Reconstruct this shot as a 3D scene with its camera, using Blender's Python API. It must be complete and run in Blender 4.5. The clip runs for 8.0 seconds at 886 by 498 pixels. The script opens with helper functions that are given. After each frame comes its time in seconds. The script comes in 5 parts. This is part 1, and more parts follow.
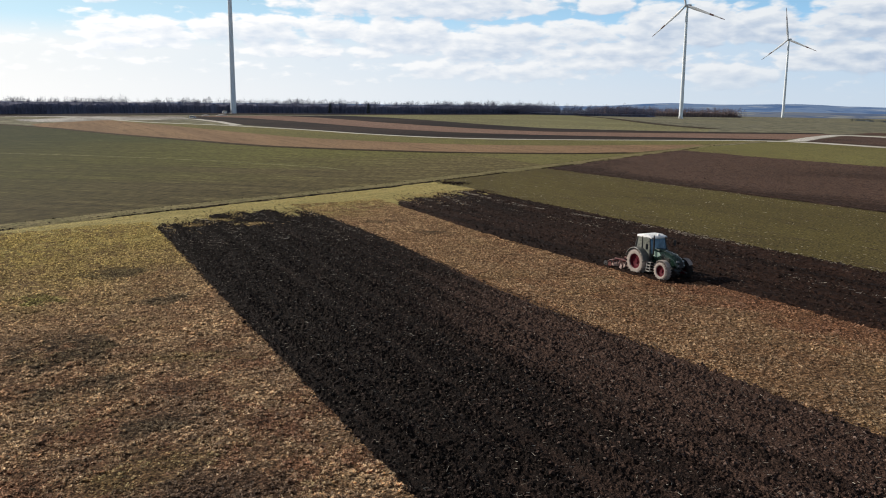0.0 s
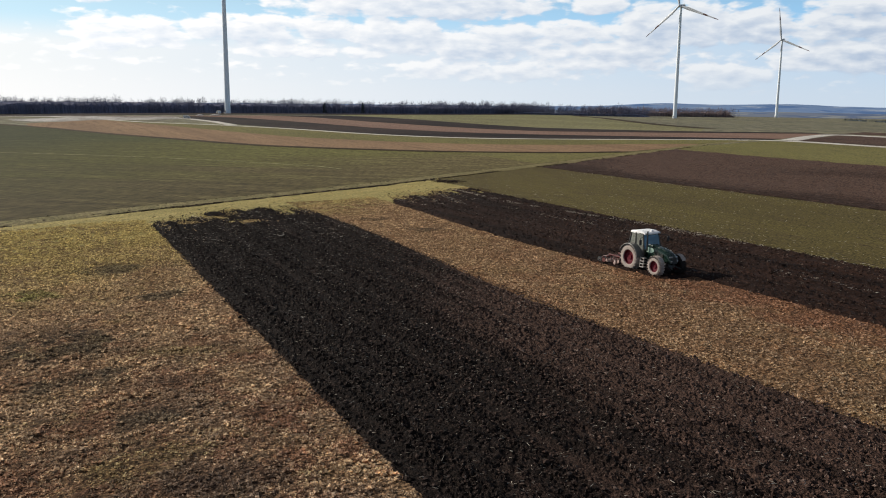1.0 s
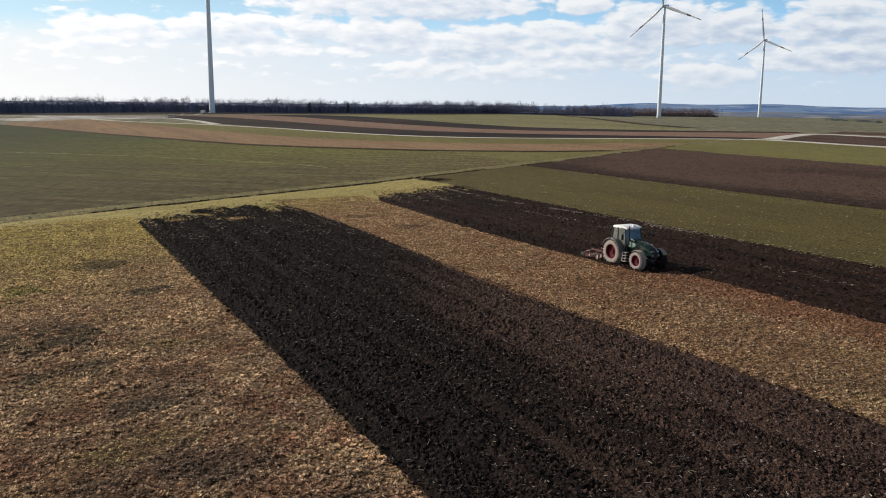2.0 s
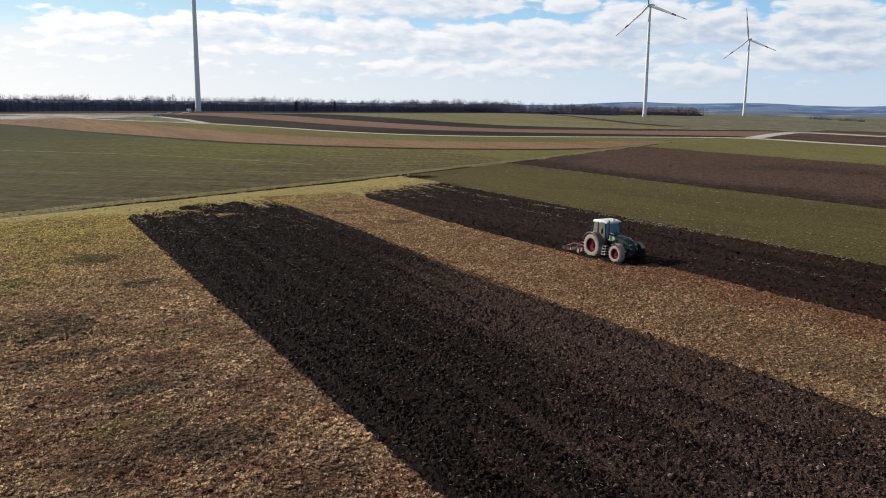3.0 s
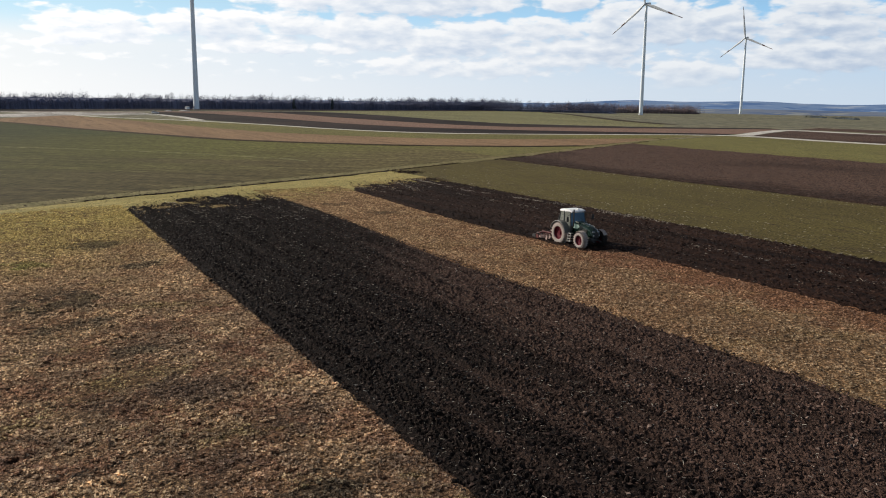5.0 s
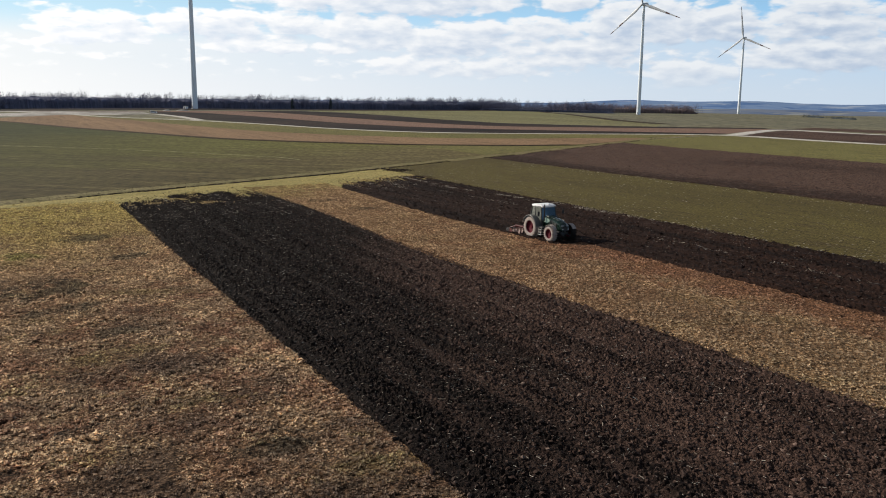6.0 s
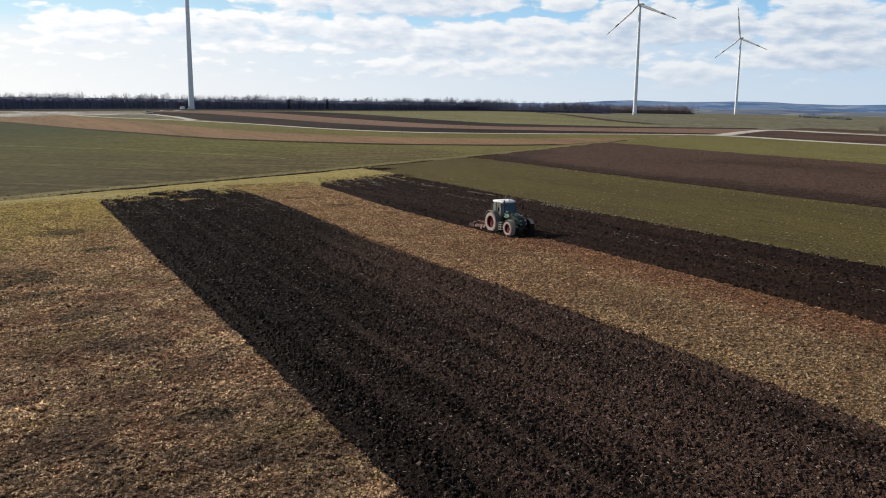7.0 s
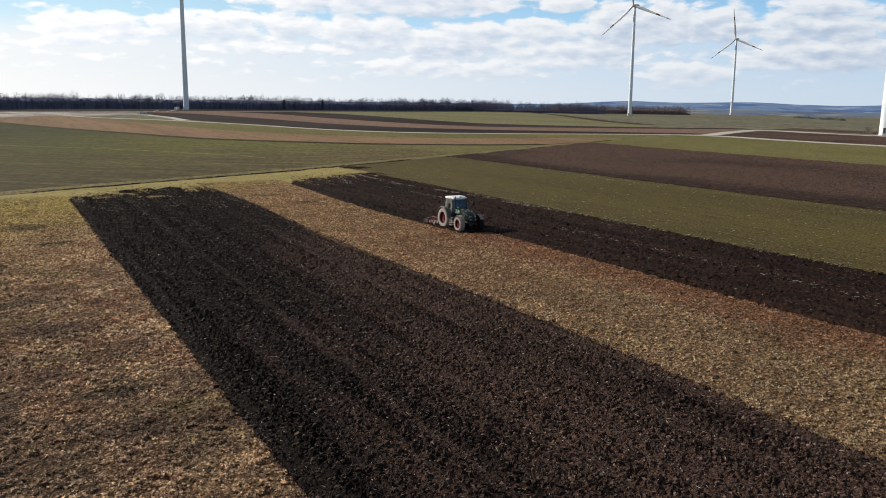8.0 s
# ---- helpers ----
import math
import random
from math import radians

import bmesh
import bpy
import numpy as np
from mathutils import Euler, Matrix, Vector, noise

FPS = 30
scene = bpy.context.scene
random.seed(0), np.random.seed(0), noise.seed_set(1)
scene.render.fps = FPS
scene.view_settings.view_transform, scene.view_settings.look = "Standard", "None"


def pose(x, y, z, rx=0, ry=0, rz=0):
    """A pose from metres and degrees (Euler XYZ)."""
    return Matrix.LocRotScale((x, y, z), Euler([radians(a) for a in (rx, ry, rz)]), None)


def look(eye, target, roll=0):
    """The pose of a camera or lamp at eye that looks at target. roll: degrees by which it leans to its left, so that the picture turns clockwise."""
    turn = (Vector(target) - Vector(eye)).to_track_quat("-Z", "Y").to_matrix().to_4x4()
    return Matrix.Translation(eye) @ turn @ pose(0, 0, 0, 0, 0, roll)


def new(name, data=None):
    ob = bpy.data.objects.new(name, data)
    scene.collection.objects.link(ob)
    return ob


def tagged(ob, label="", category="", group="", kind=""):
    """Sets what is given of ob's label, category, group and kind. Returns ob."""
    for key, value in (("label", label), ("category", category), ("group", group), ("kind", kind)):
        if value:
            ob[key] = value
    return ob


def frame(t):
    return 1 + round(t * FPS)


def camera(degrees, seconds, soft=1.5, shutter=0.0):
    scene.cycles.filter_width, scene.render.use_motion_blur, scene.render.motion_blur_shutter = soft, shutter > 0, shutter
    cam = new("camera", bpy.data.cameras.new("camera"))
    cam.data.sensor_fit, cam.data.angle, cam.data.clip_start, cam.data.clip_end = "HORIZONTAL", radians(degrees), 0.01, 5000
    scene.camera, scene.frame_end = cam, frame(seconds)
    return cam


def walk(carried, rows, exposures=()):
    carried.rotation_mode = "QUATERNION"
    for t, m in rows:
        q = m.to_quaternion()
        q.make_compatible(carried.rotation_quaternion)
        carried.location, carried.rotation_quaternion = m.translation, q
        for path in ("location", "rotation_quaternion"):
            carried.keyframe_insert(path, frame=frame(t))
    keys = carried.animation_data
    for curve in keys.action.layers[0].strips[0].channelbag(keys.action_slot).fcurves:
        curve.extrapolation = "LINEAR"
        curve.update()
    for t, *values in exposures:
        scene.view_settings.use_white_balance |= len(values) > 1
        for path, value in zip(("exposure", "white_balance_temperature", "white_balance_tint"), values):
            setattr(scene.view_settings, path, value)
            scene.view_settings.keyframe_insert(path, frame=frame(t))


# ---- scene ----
cam = camera(57.3, 8.0, soft=1.0)
METRES, EYE, TILT, LEAN, TURN = 20.6, 12.0, 0.0, 0.0, -26.4
ROWS = [
    (0.0, 0.0, 0.0, 0.0, 0.08, -10.09, -0.48),
    (0.5, -0.0003, -0.0057, -0.0057, 0.08, -10.08, -0.48),
    (1.0, -0.0007, -0.0145, -0.0116, -0.31, -10.08, -0.48),
    (1.5, -0.0003, -0.0293, -0.0168, -1.12, -10.07, -0.49),
    (1.7, -0.0002, -0.0384, -0.0186, -1.24, -10.07, -0.49),
    (2.8, 0.0041, -0.1165, -0.0249, -1.96, -10.15, -0.53),
    (3.0, 0.0065, -0.1338, -0.0251, -2.24, -10.16, -0.54),
    (3.5, 0.0158, -0.1814, -0.0251, -2.33, -10.19, -0.57),
    (4.0, 0.0286, -0.2416, -0.0258, -2.34, -10.24, -0.56),
    (4.5, 0.047, -0.3058, -0.0263, -2.33, -10.27, -0.57),
    (6.0, 0.1714, -0.5279, -0.0259, -2.35, -10.31, -0.6),
    (6.5, 0.237, -0.5983, -0.0266, -2.37, -10.3, -0.63),
    (7.0, 0.3191, -0.6658, -0.0269, -2.4, -10.28, -0.59),
    (7.5, 0.4081, -0.7206, -0.0292, -2.44, -10.25, -0.6),
    (8.0, 0.5175, -0.7727, -0.0326, -2.49, -10.23, -0.6),
]
walk(cam, [(t, pose(0, 0, EYE, TILT, LEAN, TURN) @ pose(METRES * x, METRES * y, METRES * z, 90 + pitch, roll, yaw)) for t, x, y, z, yaw, pitch, roll in ROWS],
     exposures=((0.0, -0.03, 6620, 10), (8.0, -0.03, 6620, 10)))

# ---- light: low winter sun ahead and to the left, broken cloud ----
SUN_AZ, SUN_EL = -34.0, 27.0          # degrees from +y towards +x, and above the horizon
HEADING = 28.0                        # the way the flight looks, degrees from +y towards +x


class N:
    """One value of a node tree, with arithmetic."""
    tree = None

    def __init__(self, socket):
        self.s = socket

    @staticmethod
    def math(op, *args, clamp=False):
        node = N.tree.nodes.new("ShaderNodeMath")
        node.operation, node.use_clamp = op, clamp
        for i, a in enumerate(args):
            if isinstance(a, N):
                N.tree.links.new(a.s, node.inputs[i])
            else:
                node.inputs[i].default_value = a
        return N(node.outputs[0])

    def __add__(self, o):
        return N.math("ADD", self, o)

    def __sub__(self, o):
        return N.math("SUBTRACT", self, o)

    def __mul__(self, o):
        return N.math("MULTIPLY", self, o)

    def __truediv__(self, o):
        return N.math("DIVIDE", self, o)


def step(v, lo, hi, a=0.0, b=1.0):
    node = N.tree.nodes.new("ShaderNodeMapRange")
    node.interpolation_type = "SMOOTHSTEP"
    N.tree.links.new(v.s, node.inputs["Value"])
    for key, val in (("From Min", lo), ("From Max", hi), ("To Min", a), ("To Max", b)):
        node.inputs[key].default_value = val
    return N(node.outputs["Result"])


def bell(v, mid, wide):
    q = (v - mid) / wide
    return N.math("POWER", 2.718, q * q * -1.0)


def vec(x, y, z=0.0):
    node = N.tree.nodes.new("ShaderNodeCombineXYZ")
    for i, a in enumerate((x, y, z)):
        if isinstance(a, N):
            N.tree.links.new(a.s, node.inputs[i])
        else:
            node.inputs[i].default_value = a
    return N(node.outputs[0])


def noise_at(v, scale, detail=4.0, rough=0.55, warp=0.0):
    node = N.tree.nodes.new("ShaderNodeTexNoise")
    N.tree.links.new(v.s, node.inputs["Vector"])
    node.inputs["Scale"].default_value, node.inputs["Detail"].default_value = scale, detail
    node.inputs["Roughness"].default_value, node.inputs["Distortion"].default_value = rough, warp
    return N(node.outputs["Fac"])


def blend(fac, a, b, mode="MIX"):
    node = N.tree.nodes.new("ShaderNodeMix")
    node.data_type, node.blend_type = "RGBA", mode
    for key, val in ((0, fac), (6, a), (7, b)):
        if isinstance(val, N):
            N.tree.links.new(val.s, node.inputs[key])
        elif key:
            node.inputs[key].default_value = (*val, 1.0)
        else:
            node.inputs[key].default_value = val
    return N(node.outputs[2])


world = bpy.data.worlds.new("winter_sky")
scene.world = world
world.use_nodes = True
N.tree = world.node_tree
N.tree.nodes.clear()
sky = N.tree.nodes.new("ShaderNodeTexSky")
sky.sky_type, sky.sun_disc = "NISHITA", False
sky.sun_elevation, sky.sun_rotation = radians(SUN_EL), radians(SUN_AZ)
sky.air_density, sky.dust_density, sky.altitude = 1.0, 0.6, 200
coord = N.tree.nodes.new("ShaderNodeTexCoord")
split = N.tree.nodes.new("ShaderNodeSeparateXYZ")
N.tree.links.new(coord.outputs["Generated"], split.inputs[0])
dx, dy, dz = (N(o) for o in split.outputs)
ca, sa = math.cos(radians(HEADING)), math.sin(radians(HEADING))
az = N.math("ARCTAN2", dx * ca - dy * sa, dx * sa + dy * ca) * (180 / math.pi)
el = N.math("ARCSINE", dz) * (180 / math.pi)
# heaps of cloud over the horizon: from, to and base, top in degrees, and how thick
HEAPS = ((-25.0, -22.8, 6.2, 7.0, 0.7), (-13.5, 6.4, 6.0, 7.7, 1.0), (7.4, 11.2, 6.2, 7.2, 0.9), (22.0, 28.0, 5.7, 6.7, 0.8), (-26.0, -18.0, 3.6, 5.6, 0.9), (-19.0, -10.8, 4.3, 5.8, 1.0),
         (-11.6, -7.3, 4.6, 6.0, 1.0), (-7.7, -1.5, 3.8, 5.9, 1.2), (-1.9, 4.4, 3.4, 5.1, 1.2), (1.0, 10.6, 4.2, 5.6, 1.0), (10.3, 17.3, 4.3, 6.5, 1.3), (16.7, 21.4, 4.3, 6.3, 1.1),
         (20.8, 30.5, 4.3, 5.9, 1.0), (19.8, 31.0, 2.5, 4.2, 1.2), (-16.0, -8.3, 3.2, 4.4, 0.8), (-8.5, -4.3, 3.2, 4.1, 0.8), (3.6, 14.6, 2.6, 4.5, 0.95), (13.8, 20.5, 1.4, 3.1, 0.8), (-5.6, 9.6, 1.7, 3.3, 0.6))


def density(rise, aside):
    """How thick the cloud is, looking rise degrees higher and aside degrees to the left: heaps with flat bases, broken cloud overhead."""
    e, a = el + rise, az - aside
    wide = noise_at(vec(a * 0.20, e * 0.55, 1.3), 1.0, 2.0, 0.5)
    puff = noise_at(vec(a * 0.66, e * 1.7, 5.1), 1.0, 3.0, 0.50, 0.15)
    total = step(e, 8.0, 11.0, -0.9, -0.15) + bell(e, 2.9, 1.6) * 0.62
    for a0, a1, base, top, weight in HEAPS:
        u = (a - (a0 + a1) / 2) / ((a1 - a0) * 0.5)
        v = (e - (base + (top - base) * 0.35)) / ((top - base) * 0.62)
        flat = N.math("MINIMUM", v, 0.0) * 0.7
        body = N.math("MULTIPLY_ADD", (u * u) * (u * u) + v * v + flat * flat, -0.9, weight)
        total = N.math("MAXIMUM", total, body)
    return total + (wide - 0.5) * 1.6 + (puff - 0.5) * 3.2


thick, above = density(0.0, 0.0), density(0.42, 0.40)
mass = step(thick, -0.35, 0.50)
lit = N.math("MULTIPLY_ADD", thick - above, 0.62, 0.72) - step(thick, 0.25, 1.35, 0.0, 0.40)
lit = N.math("MINIMUM", N.math("MAXIMUM", lit, 0.0), 1.0)
sunward = bell(N.math("ABSOLUTE", az + 58.0), 0.0, 60.0)
white = blend(sunward, (0.74, 0.80, 0.87), (1.24, 1.22, 1.20))
grey = blend(sunward, (0.40, 0.51, 0.68), (0.90, 0.98, 1.07))
cloud = blend(lit, grey, white)
cloud = blend(step(el, 9.0, 25.0, 0.0, 0.75), cloud, (0.24, 0.26, 0.30))
clear = blend(1.0, N(sky.outputs[0]), (0.055, 0.055, 0.055), "MULTIPLY")
near_blue = blend(sunward, blend(step(el, 6.2, 3.6), (0.25, 0.56, 0.92), (0.46, 0.65, 0.87)), blend(step(el, 5.6, 3.4), (0.72, 0.98, 1.10), (1.10, 1.10, 1.08)))
clear = blend(step(el, 12.0, 5.0, 0.0, 0.95), clear, near_blue)
haze = blend(sunward, (0.52, 0.65, 0.80), (1.14, 1.12, 1.09))
air = blend(mass, clear, cloud)
air = blend(step(el, 3.0, 0.3, 0.0, 0.86), air, haze)
back = N.tree.nodes.new("ShaderNodeBackground")
N.tree.links.new(air.s, back.inputs["Color"])
back.inputs["Strength"].default_value = 1.0
N.tree.links.new(back.outputs[0], N.tree.nodes.new("ShaderNodeOutputWorld").inputs["Surface"])

sun = new("sun", bpy.data.lights.new("sun", "SUN"))
sun.data.energy, sun.data.angle, sun.data.color = 5.0, radians(0.6), (1.0, 0.93, 0.82)
sx, sy = math.sin(radians(SUN_AZ)), math.cos(radians(SUN_AZ))
sun.matrix_world = look((0, 0, 100), (-sx * math.cos(radians(SUN_EL)), -sy * math.cos(radians(SUN_EL)), 100 - math.sin(radians(SUN_EL))))


# ---- materials ----
def matter(name, rough=0.9, metal=0.0, spec=0.3):
    """A new node material: its tree becomes the current one. Returns material and shader."""
    m = bpy.data.materials.new(name)
    m.use_nodes = True
    N.tree = m.node_tree
    bsdf = N.tree.nodes["Principled BSDF"]
    bsdf.inputs["Roughness"].default_value = rough
    bsdf.inputs["Metallic"].default_value = metal
    bsdf.inputs["Specular IOR Level"].default_value = spec
    return m, bsdf


def place():
    return N(N.tree.nodes.new("ShaderNodeNewGeometry").outputs["Position"])


def island():
    return N(N.tree.nodes.new("ShaderNodeNewGeometry").outputs["Random Per Island"])


def scaled(v, x, y, z=1.0):
    node = N.tree.nodes.new("ShaderNodeVectorMath")
    node.operation = "MULTIPLY"
    N.tree.links.new(v.s, node.inputs[0])
    node.inputs[1].default_value = (x, y, z)
    return N(node.outputs[0])


def bump(bsdf, height, strength, distance):
    node = N.tree.nodes.new("ShaderNodeBump")
    node.inputs["Strength"].default_value, node.inputs["Distance"].default_value = strength, distance
    N.tree.links.new(height.s, node.inputs["Height"])
    N.tree.links.new(node.outputs[0], bsdf.inputs["Normal"])


def paint(bsdf, colour):
    N.tree.links.new(colour.s, bsdf.inputs["Base Color"])


def turned_place(degrees):
    """The place on the ground, in axes turned so that x runs along a heading, degrees from +x towards +y."""
    split = N.tree.nodes.new("ShaderNodeSeparateXYZ")
    N.tree.links.new(place().s, split.inputs[0])
    x, y, c, s = N(split.outputs[0]), N(split.outputs[1]), math.cos(radians(degrees)), math.sin(radians(degrees))
    return vec(x * c + y * s, y * c - x * s)


def lane_of(x, sine):
    """Lanes left by the tines, along the strips: cloddy where high, finely crumbled where low; about -1 to 1."""
    return sine(x * 2.3 + 0.7) * 0.45 + sine(x * 3.9 + 2.1) * 0.35 + sine(x * 7.3 + 0.4) * 0.30


def field_matter(name, a, b, c, patch=0.06, fine=2.2, rows=(1.0, 1.0), relief=0.05, tone=0.5, tone_ramp=None, lanes=None, heading=0.0, gloss=(0.95, 0.1)):
    """Ground cover: two colours in patches, a third in fine flecks, stretched along the rows."""
    m, bsdf = matter(name, gloss[0], spec=gloss[1])
    p = scaled(turned_place(heading) if heading else place(), *rows)
    spread = noise_at(scaled(place(), *lanes) if lanes else p, patch, 5.0, 0.6, 0.4)
    if tone_ramp:                          # ramp in tone: drying soil, and on the strip grazing shade put in
        split = N.tree.nodes.new("ShaderNodeSeparateXYZ")
        N.tree.links.new(place().s, split.inputs[0])
        spread = spread + step(N(split.outputs[0]) - N(split.outputs[1]) * tone_ramp[2], tone_ramp[0], tone_ramp[1], -0.24, 0.12) - lane_of(N(split.outputs[0]), lambda v: N.math("SINE", v)) * 0.04
    base = blend(step(spread, 0.36, 0.64), a, b)
    fleck = noise_at(p, fine, 6.0, 0.7)
    grain = noise_at(place(), fine * 3.1, 5.0, 0.75)
    col = blend(step(fleck, 0.48, 0.68, 0.0, 0.45 if tone_ramp else 1.0), base, c)
    # grain darkens the bump's pits as well: their shade is put into colour
    col = blend(tone, col, blend(step(grain, 0.36, 0.64), (0.0, 0.0, 0.0), (2.0, 2.0, 2.0)), "MULTIPLY")
    paint(bsdf, col)
    bump(bsdf, fleck + grain, 1.0, relief)
    return m


def plain(name, colour, rough=0.5, metal=0.0, spec=0.5, wear=0.25, scale=6.0, dirt=(0.12, 0.09, 0.07)):
    """Painted or bare metal, rubber, plastic, with dust and uneven gloss."""
    m, bsdf = matter(name, rough, metal, spec)
    p = place()
    n = noise_at(p, scale, 6.0, 0.65)
    paint(bsdf, blend(step(n, 0.42, 0.75, 0.0, wear), colour, dirt))
    N.tree.links.new((step(n, 0.3, 0.7, max(rough - 0.1, 0.05), min(rough + 0.2, 1.0))).s, bsdf.inputs["Roughness"])
    bump(bsdf, noise_at(p, scale * 9, 3.0), 0.15, 0.004)
    return m


SOIL = field_matter("dark_wet_soil", (0.0100, 0.0064, 0.0053), (0.074, 0.0440, 0.0335), (0.086, 0.059, 0.048), 0.42, 5.0, (1.0, 1.5), 0.10, 0.95, (2.4, 21.5, 0.24), (1.0, 0.10), gloss=(0.9, 0.08))
SOIL_BAND = field_matter("dark_brown_soil", (0.0122, 0.0058, 0.0040), (0.033, 0.0160, 0.0108), (0.014, 0.0076, 0.0057), 0.55, 4.0, (1.0, 0.5), 0.06, 0.8, None, (1.0, 0.05))
SOIL_DRY = field_matter("drying_ploughed_soil", (0.036, 0.0205, 0.0148), (0.088, 0.053, 0.039), (0.120, 0.080, 0.063), 0.022, 1.3, (1.0, 0.8), 0.12, 0.75, (84.0, 104.0, 0.0))
SOIL_FAR = field_matter("far_ploughed_soil", (0.010, 0.0080, 0.0078), (0.034, 0.0225, 0.0190), (0.040, 0.0235, 0.0180), 0.014, 0.12, (1.0, 0.25), 0.1, 0.5, heading=60.0)
HEADLAND = field_matter("headland_grass", (0.285, 0.235, 0.086), (0.385, 0.312, 0.120), (0.180, 0.162, 0.058), 0.22, 1.6, (0.22, 1.0), 0.06, 0.6, heading=27.0)


def wheat_matter(name):
    """Thin winter wheat: soil showing through beside the track, greener further in, drilled in long rows."""
    m, bsdf = matter(name, 0.95, spec=0.08)
    split = N.tree.nodes.new("ShaderNodeSeparateXYZ")
    N.tree.links.new(place().s, split.inputs[0])
    x, y = N(split.outputs[0]), N(split.outputs[1])
    inward = (y - x * 0.53 - 92.0) * 0.883
    u, v = x * 0.74 - y * 0.67, x * 0.67 + y * 0.74
    broad = noise_at(vec(u * 0.010, v * 0.035), 1.0, 4.0, 0.6, 0.4)
    drills = noise_at(vec(u * 0.06, v * 0.42), 1.0, 7.0, 0.72, 0.3)
    leaf = noise_at(vec(u * 1.3, v * 0.36), 1.0, 5.0, 0.72)
    reach_in = inward + (broad - 0.5) * 120.0
    col = blend(step(reach_in, 8.0, 75.0), (0.085, 0.068, 0.030), (0.088, 0.083, 0.024))
    col = blend(step(reach_in, 75.0, 190.0, 0.0, 0.9), col, (0.049, 0.055, 0.020))
    col = blend(step(drills, 0.52, 0.72, 0.0, 0.45), col, (0.150, 0.128, 0.055))
    col = blend(0.5, col, blend(step(drills, 0.30, 0.68), (0.5, 0.5, 0.5), (1.5, 1.5, 1.5)), "MULTIPLY")
    # lighter towards +x
    tone_x = step(x + (broad - 0.5) * 40.0, -30.0, 95.0, 0.70, 1.42)
    col = blend(1.0, col, vec(tone_x, tone_x, tone_x), "MULTIPLY")
    paint(bsdf, blend(0.7, col, blend(step(leaf, 0.34, 0.66), (0.45, 0.43, 0.42), (1.55, 1.57, 1.58)), "MULTIPLY"))
    bump(bsdf, drills + leaf, 1.0, 0.08)
    return m


WHEAT = wheat_matter("sparse_winter_wheat")
CLOVER = field_matter("short_green_crop", (0.080, 0.062, 0.021), (0.104, 0.083, 0.026), (0.062, 0.043, 0.021), 0.08, 1.4, (1.0, 0.10), 0.045, 0.75)
VERGE = field_matter("roadside_green_crop", (0.136, 0.122, 0.042), (0.164, 0.147, 0.050), (0.10, 0.082, 0.036), 0.03, 0.6, (1.0, 0.2), 0.05, 0.5)
STUBBLE = field_matter("brown_stubble", (0.205, 0.128, 0.072), (0.26, 0.165, 0.092), (0.155, 0.094, 0.055), 0.05, 0.35, (1.0, 0.08), 0.05, 0.35)
REDDISH = field_matter("reddish_stubble", (0.19, 0.115, 0.085), (0.22, 0.135, 0.10), (0.15, 0.095, 0.07), 0.03, 0.4, (1.0, 0.12), 0.05)
PASTURE = field_matter("far_pasture", (0.165, 0.154, 0.074), (0.205, 0.190, 0.090), (0.13, 0.12, 0.07), 0.012, 0.15, (1.0, 0.5), 0.05)
LAND = field_matter("open_farmland", (0.145, 0.137, 0.092), (0.185, 0.172, 0.105), (0.11, 0.10, 0.08), 0.004, 0.05, (1.0, 0.5), 0.05)
GRAVEL = field_matter("pale_gravel", (0.50, 0.47, 0.43), (0.58, 0.55, 0.50), (0.42, 0.39, 0.35), 0.1, 3.0, (1.0, 1.0), 0.03)
PALE = field_matter("pale_bare_yard", (0.24, 0.225, 0.20), (0.46, 0.43, 0.40), (0.33, 0.31, 0.28), 0.05, 0.3, (1.0, 0.3), 0.03)
YARD = field_matter("bare_reddish_ground", (0.15, 0.118, 0.100), (0.22, 0.180, 0.155), (0.28, 0.24, 0.215), 0.04, 0.2, (1.0, 0.3), 0.03)
RUT = field_matter("earth_track", (0.165, 0.145, 0.062), (0.23, 0.19, 0.09), (0.085, 0.066, 0.036), 0.3, 1.5, (1.0, 1.0), 0.08)
DITCH = field_matter("dark_ditch_bank", (0.040, 0.029, 0.018), (0.062, 0.044, 0.026), (0.026, 0.019, 0.013), 0.3, 1.5, (1.0, 1.0), 0.08)


# flattened dark mats and a greener patch among the weeds: middle, half widths, colour
DARK_MAT, GREEN_MAT = (0.085, 0.080, 0.064), (0.25, 0.27, 0.080)
DULL_MAT = (0.225, 0.166, 0.133)
MATS = [(4.2, 60.8, 3.0, 1.5, DARK_MAT), (5.9, 51.2, 1.5, 1.3, DARK_MAT), (0.6, 42.0, 2.2, 2.6, DARK_MAT), (2.9, 30.6, 1.0, 0.8, DARK_MAT), (4.6, 24.0, 1.9, 1.7, DULL_MAT), (0.8, 36.6, 2.0, 1.1, DARK_MAT),
        (5.3, 13.7, 1.3, 0.55, DARK_MAT), (31.4, 77.4, 1.6, 1.3, DARK_MAT), (32.4, 69.0, 1.4, 1.2, DARK_MAT), (-1.0, 54.0, 1.7, 1.5, GREEN_MAT), (3.0, 9.0, 3.2, 3.4, DULL_MAT), (7.0, 19.0, 1.6, 1.4, DULL_MAT), (0.6, 13.0, 2.0, 2.2, DULL_MAT)]


